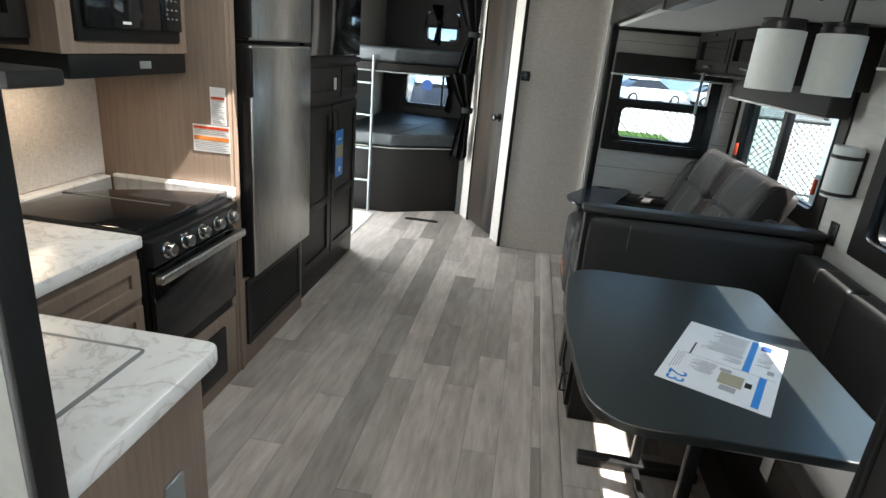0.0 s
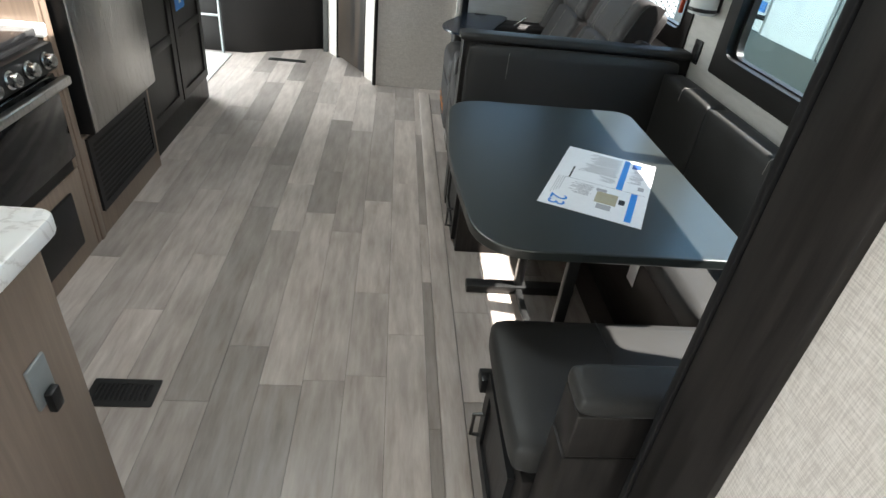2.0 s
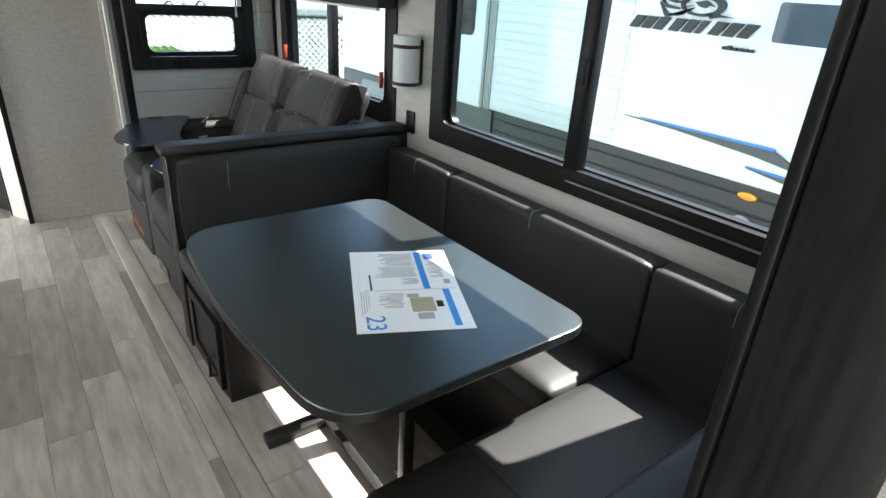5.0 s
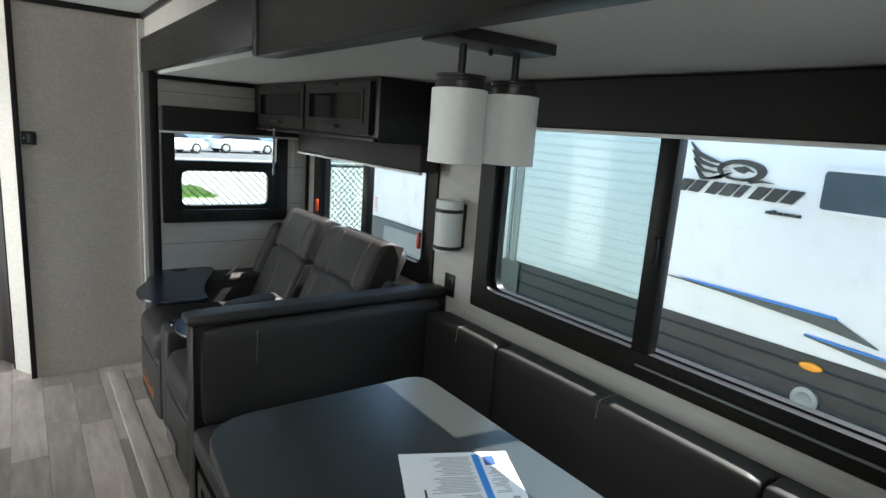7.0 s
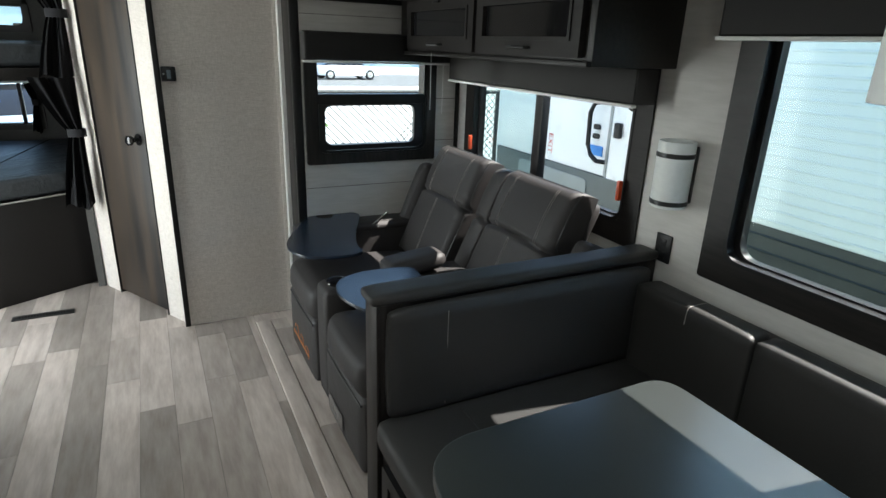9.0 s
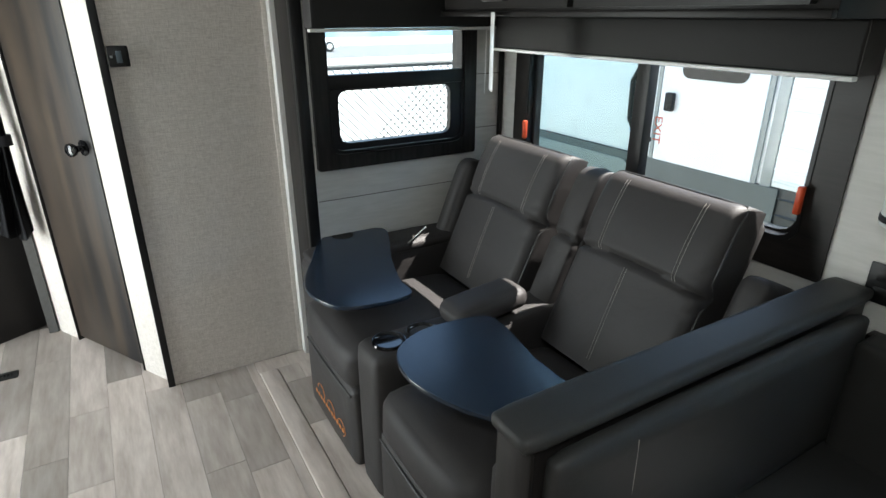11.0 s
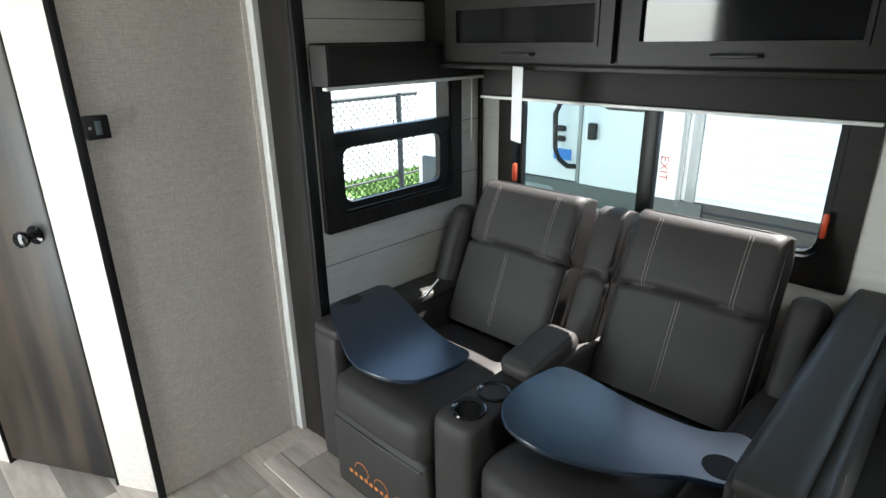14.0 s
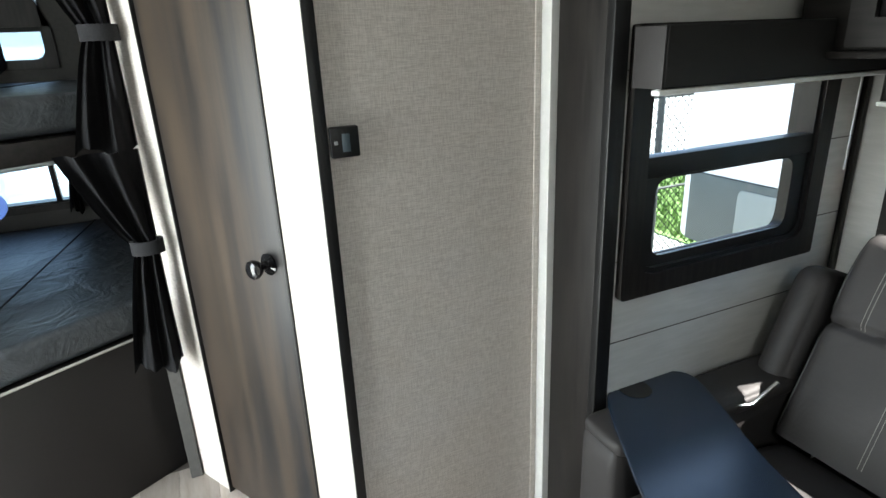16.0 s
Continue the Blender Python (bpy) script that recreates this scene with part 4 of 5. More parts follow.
def recliner(y0, y1):
    """One seat of the theatre sofa: padded seat, foot panel, reclined back with a head roll."""
    t = sofa
    w, ym = y1 - y0, (y0 + y1) / 2
    part("base", box(0.44, 1.22, y0 + 0.015, y1 - 0.015, 0.04, 0.33, 0.01), M_BLACK, t)
    part("seat", cushion(0.62, w - 0.006, 0.17, 0.055, 0.014, m=Matrix.Translation((0.66, ym, 0.395)) @ pose(0, 0, 0, 0, 3, 0)), M_LEATHER2, t, smooth=80)
    part("foot_panel", cushion(0.07, w - 0.012, 0.31, 0.02, 0.01, m=Matrix.Translation((0.385, ym, 0.19))), M_LEATHER2, t, smooth=80)
    part("foot_piping", tube([(0.349, y0 + 0.02, 0.322), (0.343, ym, 0.324), (0.349, y1 - 0.02, 0.322)], 0.004, 8), M_PIPING, t)
    for f in (0.28, 0.72):
        y = y0 + f * w
        part("seat_stitch", tube([(0.372, y, 0.45), (0.42, y, 0.4865), (0.55, y, 0.4905), (0.75, y, 0.484)], 0.0013, 6), M_THREAD, t)
    # the back is drawn lying down, x across, y up the back, z out of it
    lean = Matrix.Translation((0.99, ym, 0.46)) @ Matrix(((0, 0.42, -0.9075, 0), (-1, 0, 0, 0), (0, 0.9075, 0.42, 0), (0, 0, 0, 1)))
    back = part("backrest", back_pad_mesh(w, lean), M_LEATHER2, t, smooth=80)
    b = cushion(w - 0.012, 0.6, 0.07, 0.03, 0.004, m=Matrix.Translation((0, 0.285, -0.065)))
    b.transform(lean)
    part("back_shell", b, M_LEATHER2, t, smooth=80)
    side = [(0.985, BACK_H * (0.03 + 0.93 * k / 14)) for k in range(15)]
    top = [(0.95 - 1.9 * k / 10, BACK_H - 0.006) for k in range(11)]
    rim = [(u * w / 2 * (1 - 0.03 * max(0, (y - 0.45) / 0.15) ** 2), y, back_face(u, y) + 0.001) for u, y in side + top + [(-u, y) for u, y in side[::-1]]]
    part("back_piping", tube([lean @ Vector(p) for p in rim], 0.0036, 8), M_PIPING, t, "black piping round the back")

    def seam(x, y0_, y1_):
        """A sewn line up the backrest, lying on its face."""
        pts = [lean @ Vector((x, y, back_face(x / (w / 2), y) + 0.0008)) for y in (y0_ + (y1_ - y0_) * k / 16 for k in range(17))]
        part("stitch", tube(pts, 0.0008, 6), M_THREAD, back)

    for f in (-0.29, 0.29):
        for e in (-0.005, 0.005):
            seam(f * w + e, SEAM_Y + 0.008, BACK_H - 0.03)
    for e in (-0.005, 0.005):
        seam(-0.02 * w + e, 0.03, SEAM_Y - 0.01)
    return t


r1 = recliner(3.555, 4.03)
r2 = recliner(2.895, 3.365)
emb = bmesh.new()
for k in range(3):
    tube([(0.3375, 3.86 - k * 0.1 + 0.035 * math.cos(a / 3), 0.17 - 0.012 * k + 0.03 * math.sin(a / 3)) for a in range(0, 14)], 0.0014, 6, bm=emb)
part("emblem", emb, M_ORANGE, r1, "orange printed emblem shapes")
bars = bmesh.new()
for k in range(11):
    box(0.3385, 0.3405, 3.645 + k * 0.027, 3.66 + k * 0.027, 0.13, 0.143, bm=bars)
part("emblem_bars", bars, M_ORANGE, r1, "orange printed bars")
part("care_tag", box(0.333, 0.337, 3.1, 3.28, 0.1, 0.16, 0.001), M_CLEAR, r2, "glossy plastic film patch")

sa = sofa
part("arm_body", cushion(0.80, 0.145, 0.56, 0.03, 0.006, m=Matrix.Translation((0.8, 4.115, 0.31))), M_LEATHER2, sa, smooth=80)
part("arm_pad", cushion(0.72, 0.15, 0.05, 0.022, 0.006, m=Matrix.Translation((0.77, 4.115, 0.59))), M_LEATHER2, sa, smooth=80)
part("tray_hinge", tube([(0.79, 4.04, 0.6), (0.80, 4.0, 0.63), (0.86, 3.985, 0.685)], 0.006, 8), M_CHROME, sa, "bright steel lever")
sb = sofa
part("arm_body", cushion(0.80, 0.115, 0.56, 0.03, 0.004, m=Matrix.Translation((0.8, 2.829, 0.31))), M_LEATHER2, sb, smooth=80)
wing = cushion(0.2, 0.09, 0.4, 0.03, 0.004, m=Matrix.Translation((1.17, 2.82, 0.64)) @ pose(0, 0, 0, 0, 24, 0))
part("wing", wing, M_LEATHER2, sb, smooth=80)
wing2 = cushion(0.24, 0.10, 0.46, 0.045, 0.006, m=Matrix.Translation((1.13, 4.1, 0.66)) @ pose(0, 0, 0, 0, 22, 0))
part("wing", wing2, M_LEATHER2, sa, smooth=80)

cs = sofa
part("body", cushion(0.83, 0.165, 0.53, 0.035, 0.003, m=Matrix.Translation((0.775, 3.46, 0.295))), M_LEATHER2, cs, smooth=80)
for x in (0.44, 0.555):
    c = part("cup_holder", lathe(x, 3.46, [(0.05, 0.558), (0.053, 0.564), (0.051, 0.57), (0.044, 0.569), (0.0405, 0.5655), (0.0405, 0.562), (0.012, 0.5618)], 28), M_GLOSS, cs, "black cup holder with a shiny rim")
lid = cushion(0.27, 0.135, 0.07, 0.03, 0.006, m=Matrix.Translation((0.77, 3.445, 0.612)) @ pose(0, 0, 0, 0, -6, 0))
part("armrest", lid, M_LEATHER2, cs, smooth=80)
leanc = Matrix.Translation((1.024, 3.46, 0.432)) @ Matrix(((0, 0.42, -0.9075, 0), (-1, 0, 0, 0), (0, 0.9075, 0.42, 0), (0, 0, 0, 1)))
part("console_back", back_pad_mesh(0.115, leanc), M_LEATHER2, cs, smooth=80)
part("back_piping", tube([leanc @ Vector(p) for p in ((-0.0565, 0.02, 0.034), (-0.0565, 0.3, 0.038), (-0.0555, 0.54, 0.034), (-0.046, 0.592, 0.012), (0, 0.602, 0.008), (0.046, 0.592, 0.012), (0.0555, 0.54, 0.034), (0.0565, 0.3, 0.038), (0.0565, 0.02, 0.034))], 0.0036, 8), M_PIPING, cs)


def tray(outline, cup, label, stem):
    """A swivel tray on a sofa arm, with a dark disc for its cup hole's shade."""
    t = thing("swivel_tray", (stem[0], stem[1], 0.6), label, "tray", "swivel trays")
    part("board", slab(spline(outline), 0.622, 0.636, 0.003), M_TRAY, t, smooth=20)
    # No hole is cut; a dark matte disc on the board paints its shade.
    part("cup_hole", lathe(cup[0], cup[1], [(0.042, 0.6362), (0.043, 0.637), (0.0405, 0.6371), (0.039, 0.6366), (0.01, 0.6364)], 24), M_SHADE, t, "dark disc painting the shade of the cup hole")
    part("stem", lathe(stem[0], stem[1], [(0.022, 0.56), (0.022, 0.622)], 14), M_METAL, t)
    return t


tray([(0.54, 4.235), (0.64, 4.24), (0.76, 4.18), (0.72, 4.03), (0.655, 3.88), (0.6, 3.7), (0.585, 3.585), (0.47, 3.57), (0.34, 3.62), (0.3, 3.8), (0.4, 4.03), (0.47, 4.16)], (0.58, 4.185), "black kidney-shaped swivel tray over the sofa arm", (0.62, 4.13))
tray([(0.41, 3.32), (0.52, 3.365), (0.69, 3.345), (0.72, 3.27), (0.69, 3.08), (0.695, 2.92), (0.745, 2.83), (0.7, 2.782), (0.56, 2.782), (0.5, 2.88), (0.42, 2.99), (0.365, 3.13), (0.365, 3.24)], (0.59, 2.825), "black kidney-shaped swivel tray over the seat", (0.65, 2.84))

# ---------------------------------------------------------------- kitchen
XK = -1.17
pan = thing("tall_cabinet_panel", (-1.45, 2.17, 0), "light brown tall cabinet side with warning stickers", "cabinet panel")
part("panel", box(XL + 0.002, XK, 2.14, 2.165, 0, ZC - 0.002, 0.002), M_BROWN, pan)
part("front_stile", box(XK - 0.02, XK + 0.006, 2.1655, 2.2, 0.0, ZC - 0.002, 0.003), M_BROWN, pan)
for x0, x1, z0, z1, kind in ((-1.245, -1.18, 1.125, 1.27, "red"), (-1.325, -1.168, 1.015, 1.122, "orange")):
    st = thing("warning_sticker", ((x0 + x1) / 2, 2.139, z0), "white warning sticker with a " + kind + " band on the cabinet side", "sticker", "warning stickers")
    part("sheet", box(x0, x1, 2.1385, 2.1395, z0, z1), M_PAPER, st)
    if kind == "red":
        part("band", box(x0 + 0.004, x1 - 0.004, 2.1378, 2.1384, z1 - 0.047, z1 - 0.036), M_RED, st, "red band")
    else:
        part("band", box(x0 + 0.004, x1 - 0.004, 2.1378, 2.1384, z1 - 0.017, z1 - 0.006), M_RED, st, "red band")
        part("band", box(x0 + 0.004, x1 - 0.004, 2.1378, 2.1384, z1 - 0.062, z1 - 0.045), M_ORANGE, st, "orange band")
    tl = bmesh.new()
    n = 0
    z = z0 + 0.008
    while z < z1 - 0.02:
        if not (kind == "red" and z > z1 - 0.05) and not (kind == "orange" and z1 - 0.066 < z < z1 - 0.04):
            box(x0 + 0.008, x1 - 0.008 - 0.01 * (n % 3), 2.1378, 2.1384, z, z + 0.0025, bm=tl)
        z += 0.007
        n += 1
    tagged(part("printed_text", tl, M_PRINT, st, "grey unreadable text bars"), kind="stuff")

fr = thing("refrigerator", (-1.45, 2.55, 0.45), "two-door brushed steel refrigerator with black edges", "refrigerator")
part("body", box(XL + 0.05, XK - 0.012, 2.215, 2.885, 0.44, 1.95, 0.004), M_BLACK, fr)
for z0, z1 in ((0.45, 1.435), (1.452, 1.945)):
    b = box(XK - 0.01, XK + 0.05, 2.235, 2.875, z0, z1, 0.012, 3)
    for v in b.verts:
        f = (v.co.y - 2.235) / 0.64
        v.co.x += 0.03 * (1 - (2 * f - 1) ** 2) if v.co.x > XK + 0.02 else 0
    d = part("door", b, M_STEEL, fr)
    part("door_edge", box(XK - 0.011, XK + 0.047, 2.222, 2.2345, z0, z1, 0.003), M_BLACK, d)
    hz = (z1 - 0.2, z1 - 0.01) if z0 < 1 else (z0 + 0.01, z0 + 0.2)
    part("handle", box(XK + 0.03, XK + 0.062, 2.214, 2.234, hz[0], hz[1], 0.006), M_BLACK, d, "black recessed handle")
fp = thing("fridge_base_panel", (-1.2, 2.55, 0), "brown base panel with a black vent door below the refrigerator", "cabinet")
part("base", box(XL + 0.02, XK, 2.2, 2.885, 0.0, 0.436, 0.003), M_BROWN, fp)
vd = part("vent_frame", upright(ring(rect(2.225, 2.835, 0.105, 0.425, 0.004), rect(2.255, 2.805, 0.135, 0.395, 0.004), 0.012, 0.0005), "x", XK), M_BLACK, fp)
part("vent_mesh", box(XK + 0.001, XK + 0.006, 2.254, 2.806, 0.134, 0.396), M_SHADE, vd)
for k in range(11):
    z = 0.15 + k * 0.022
    part("slat", box(XK + 0.0065, XK + 0.009, 2.256, 2.804, z, z + 0.009), M_BLACK, vd)

pt = thing("pantry_cabinet", (-1.45, 3.4, 0), "tall black-stained pantry cabinet with a television bay", "cabinet")
XP = XK - 0.04
part("body", box(XL + 0.002, XP, 2.9, 3.93, 0.0, ZC - 0.002, 0.004), M_DARKWOOD, pt)
for y0, y1, z0, z1 in ((2.93, 3.4, 0.16, 1.1), (3.42, 3.9, 0.16, 1.1), (2.93, 3.55, 1.14, 1.32), (3.57, 3.9, 1.14, 1.32)):
    d = part("door", upright(ring(rect(y0, y1, z0, z1, 0.004), rect(y0 + 0.055, y1 - 0.055, z0 + 0.05, z1 - 0.05, 0.004), 0.02, 0.0005), "x", XP), M_DARKWOOD, pt, smooth=30)
    part("door_panel", box(XP + 0.001, XP + 0.01, y0 + 0.054, y1 - 0.054, z0 + 0.049, z1 - 0.049), M_DARKWOOD, d)
    if z1 - z0 > 0.5:
        yh = y1 - 0.03 if y0 < 3 else y0 + 0.03
        part("handle", tube([(XP + 0.018, yh, 0.93), (XP + 0.042, yh, 0.94), (XP + 0.042, yh, 1.06), (XP + 0.018, yh, 1.07)], 0.006, 8), M_METAL, d, "black bar handle")
        part("rail", box(XP + 0.0105, XP + 0.018, y0 + 0.054, y1 - 0.054, 0.5, 0.55, 0.002), M_DARKWOOD, d)
part("shelf", box(XP + 0.0005, XP + 0.03, 2.9, 3.93, 1.345, 1.375, 0.004), M_DARKWOOD_Y, pt)
part("switch_plate", box(XP + 0.0205, XP + 0.025, 3.42, 3.46, 1.19, 1.26, 0.002), M_WHITEP, pt, "small pale plate")
tv = thing("television", (XP, 3.4, 1.39), "glossy black television in the pantry bay", "television")
part("screen", box(XP + 0.001, XP + 0.03, 2.93, 3.9, 1.385, 1.95, 0.006), M_GLOSS, tv)
tag2 = thing("hanging_leaflet", (XP + 0.06, 3.44, 0.72), "blue leaflet hanging from the pantry handle", "leaflet")
part("sheet", box(XP + 0.05, XP + 0.052, 3.39, 3.53, 0.66, 0.95), M_BLUE, tag2)
part("photo", box(XP + 0.0525, XP + 0.0532, 3.395, 3.525, 0.78, 0.86), M_TAN, tag2)
part("white_mark", box(XP + 0.0525, XP + 0.0532, 3.43, 3.49, 0.89, 0.9), M_PAPER, tag2)
part("white_mark", box(XP + 0.0525, XP + 0.0532, 3.45, 3.48, 0.69, 0.72), M_PAPER, tag2)

# range, hood, microwave
sv = thing("range", (-1.45, 1.84, 0.3), "black gas range with a glass lid and steel knobs", "range")
part("oven_body", box(XL + 0.05, XK + 0.004, 1.555, 2.105, 0.36, 0.845, 0.004), M_BLACK, sv)
part("glass_lid", box(XL + 0.06, XK + 0.0, 1.553, 2.107, 0.846, 0.872, 0.005), M_GLOSS, sv)
part("lid_joint", box(XL + 0.07, XK - 0.07, 1.826, 1.832, 0.8722, 0.8735), M_GREYTRIM, sv)
cp = box(XK + 0.0045, XK + 0.045, 1.555, 2.105, 0.745, 0.835, 0.008)
part("control_panel", cp, M_BLACK, sv)
for k in range(5):
    y = 1.62 + k * 0.103
    part("knob", turned((XK + 0.045, y, 0.79), (1, 0, 0.12), [(0.027, 0), (0.028, 0.008), (0.022, 0.011), (0.021, 0.03), (0.017, 0.034)], 20), M_CHROME, sv, "bright steel knob")
od = part("oven_door", box(XK + 0.0045, XK + 0.03, 1.565, 2.095, 0.42, 0.73, 0.006), M_GLOSS, sv)
part("oven_handle", box(XK + 0.045, XK + 0.075, 1.55, 2.11, 0.69, 0.722, 0.008, 3), M_STEEL, od, "brushed steel handle bar")
for y in (1.58, 2.08):
    part("handle_mount", box(XK + 0.0305, XK + 0.0445, y - 0.012, y + 0.012, 0.695, 0.717), M_BLACK, od)
rb = thing("kitchen_drawer_unit", (-1.45, 1.84, 0), "light brown cabinet base with a black drawer below the range", "cabinet")
part("base", box(XL + 0.02, XK, 1.545, 2.135, 0.0, 0.355, 0.003), M_BROWN, rb)
part("drawer", box(XK + 0.0005, XK + 0.014, 1.6, 2.03, 0.08, 0.3, 0.006), M_BLACK, rb)
part("stile", box(XK - 0.04, XK, 2.109, 2.138, 0.356, 0.83, 0.002), M_BROWN, rb)

kc = thing("base_cabinet", (-1.45, 1.27, 0), "light brown kitchen base cabinet with drawers", "cabinet")
part("body", box(XL + 0.02, XK + 0.0, 1.0, 1.54, 0.0, 0.815, 0.003), M_BROWN, kc)
for z0, z1 in ((0.66, 0.79), (0.1, 0.63)):
    d = part("drawer_front", upright(ring(rect(1.02, 1.52, z0, z1, 0.004), rect(1.06, 1.48, z0 + 0.04, z1 - 0.04, 0.004), 0.018, 0.0005), "x", XK), M_BROWN, kc, smooth=30)
    part("drawer_panel", box(XK + 0.001, XK + 0.009, 1.059, 1.481, z0 + 0.039, z1 - 0.039), M_BROWN, d)
pe_ = thing("peninsula_cabinet", (-1.0, 0.78, 0), "grey-brown peninsula cabinet end with an outlet", "cabinet")
part("body", box(XL + 0.02, -0.625, 0.52, 0.985, 0.0, 0.815, 0.003), M_BROWN, pe_)
pb = part("outlet_plate", box(-0.6245, -0.617, 0.83, 0.89, 0.52, 0.62, 0.003), M_GREYTRIM, pe_, "grey outlet with an open flap")
part("outlet_flap", box(-0.6165, -0.6, 0.845, 0.875, 0.5, 0.55, 0.004), M_BLACK, pb, "dark flap")
ct = thing("worktop", (-1.2, 1.0, 0.82), "white marble-look laminate worktop with an inset sink cover", "worktop")
LTOP = outline_round([(XL + 0.003, 0.5, 0.001), (-0.588, 0.5, 0.03), (-0.588, 1.015, 0.04), (-1.15, 1.015, 0.02), (-1.15, 1.545, 0.006), (XL + 0.003, 1.545, 0.001)], 6)
part("slab", slab(LTOP, 0.818, 0.86, 0.008), M_MARBLE, ct)
part("back_strip", box(XL + 0.003, XL + 0.06, 1.546, 2.1, 0.83, 0.878, 0.003), M_MARBLE, ct)
part("side_strip", box(XL + 0.0605, XK + 0.02, 2.109, 2.138, 0.84, 0.882, 0.003), M_MARBLE, ct)
part("sink_cover", box(-1.35, -0.72, 0.56, 0.93, 0.8605, 0.864, 0.0015), M_MARBLE, ct)
cover = upright(ring([(a, b) for a, b in rect(-1.36, -0.71, 0.55, 0.94, 0.02)], [(a, b) for a, b in rect(-1.35, -0.72, 0.56, 0.93, 0.02)], 0.8605, 0.8625), "y", 0)
for v in cover.verts:
    v.co = Vector((v.co.x, v.co.z, v.co.y))
part("cover_joint", cover, M_GREYTRIM, ct, "grey joint round the sink cover")
structure("backsplash", box(XL + 0.001, XL + 0.006, 0.45, 2.138, 0.88, 1.37), M_LINEN, "plain pale backsplash", "trim")

mc = thing("microwave_cabinet", (-1.5, 1.84, 1.385), "light brown overhead cabinet holding a black microwave", "cabinet")
XM = -1.33
part("frame", upright(ring(rect(1.52, 2.138, 1.385, 2.0, 0.002), rect(1.575, 2.085, 1.42, 1.8, 0.002), 0.0, -0.36), "x", XM), M_BROWN, mc, smooth=30)
mw = thing("microwave", (-1.4, 1.83, 1.42), "black built-in microwave in the overhead cabinet", "microwave")
part("case", box(XM - 0.3, XM + 0.012, 1.577, 2.083, 1.421, 1.798, 0.006), M_BLACK, mw)
part("door_glass", box(XM + 0.0125, XM + 0.03, 1.6, 1.95, 1.46, 1.78, 0.008), M_GLOSS, mw)
keys = part("control_panel", box(XM + 0.0125, XM + 0.028, 1.955, 2.075, 1.46, 1.78, 0.006), M_GLOSS, mw)
for a in range(3):
    for c in range(4):
        part("key", box(XM + 0.0282, XM + 0.0292, 1.985 + a * 0.025, 1.995 + a * 0.025, 1.5 + c * 0.03, 1.505 + c * 0.03), M_GREYTRIM, keys)
part("emblem", box(XM + 0.0305, XM + 0.0312, 1.75, 1.79, 1.475, 1.483), M_WHITEP, mw, "small pale emblem")
hd = thing("range_hood", (-1.5, 1.83, 1.31), "slim black range hood under the microwave", "range hood")
part("canopy", box(XL + 0.01, XM - 0.005, 1.55, 2.135, 1.312, 1.384, 0.006), M_BLACK, hd)
part("switch", box(XM - 0.0045, XM - 0.001, 1.86, 1.92, 1.335, 1.36, 0.001), M_GREYTRIM, hd)
part("lamp_cover", box(XL + 0.15, XL + 0.27, 1.65, 1.8, 1.306, 1.3115), M_OPAL, hd)
hl = new("hood_light", bpy.data.lights.new("hood_light", "AREA"))
hl.data.energy, hl.data.size, hl.data.color = 0.4, 0.1, (1.0, 0.78, 0.55)
hl.matrix_world = pose((XL + 0.21) * U, 1.72 * U, 1.302 * U)
oc2 = thing("overhead_cabinet", (-1.6, 1.1, 1.4), "dark overhead kitchen cabinet beside the microwave", "cabinet")
part("body", box(XL + 0.002, -1.42, 0.5, 1.515, 1.4, 2.0, 0.004), M_DARKWOOD_Y, oc2)
for y0, y1 in ((0.52, 1.0), (1.02, 1.5)):
    part("door", upright(ring(rect(y0, y1, 1.42, 1.98, 0.004), rect(y0 + 0.06, y1 - 0.06, 1.48, 1.92, 0.004), 0.018, 0.0005), "x", -1.42), M_DARKWOOD, oc2, smooth=30)

# end panel of the tall unit next to the way in
ep = thing("end_panel", (-0.7, 0.42, 0), "pale grey end panel with black edge strips beside the worktop", "panel")
part("panel", box(-1.6, -0.485, 0.43, 0.46, 0, 1.436, 0.002), M_GREYPANEL, ep)
part("edge_strip", box(-0.484, -0.470, 0.425, 0.465, 0, 1.436, 0.003), M_BLACK, ep)
part("cap", box(-1.6, -0.41, 0.41, 0.47, 1.437, 1.452, 0.003), M_METAL, ep)


def vent(x0, x1, y0, y1):
    t = thing("floor_vent", ((x0 + x1) / 2, (y0 + y1) / 2, 0), "black slatted metal floor vent set in the planks", "floor vent", "floor vents")
    part("frame", ring(rect(x0, x1, y0, y1, 0.006), rect(x0 + 0.02, x1 - 0.02, y0 + 0.02, y1 - 0.02, 0.003), 0.0005, 0.005), M_METAL, t)
    part("well", box(x0 + 0.02, x1 - 0.02, y0 + 0.02, y1 - 0.02, 0.0006, 0.0012), M_BLACK, t)
    n = int((x1 - x0 - 0.04) / 0.014)
    for k in range(n):
        x = x0 + 0.024 + k * 0.014
        part("slat", box(x, x + 0.005, y0 + 0.02, y1 - 0.02, 0.0013, 0.0045), M_METAL, t)


vent(-0.87, -0.668, 1.285, 1.393)
vent(-1.0, -0.705, 4.86, 4.92)

# ---------------------------------------------------------------- bunk room
def bunk_outline(front, chamfer):
    return [(XL + 0.01, front), (-1.2, front), (-0.605, chamfer), (-0.605, YB - 0.01), (XL + 0.01, YB - 0.01)]


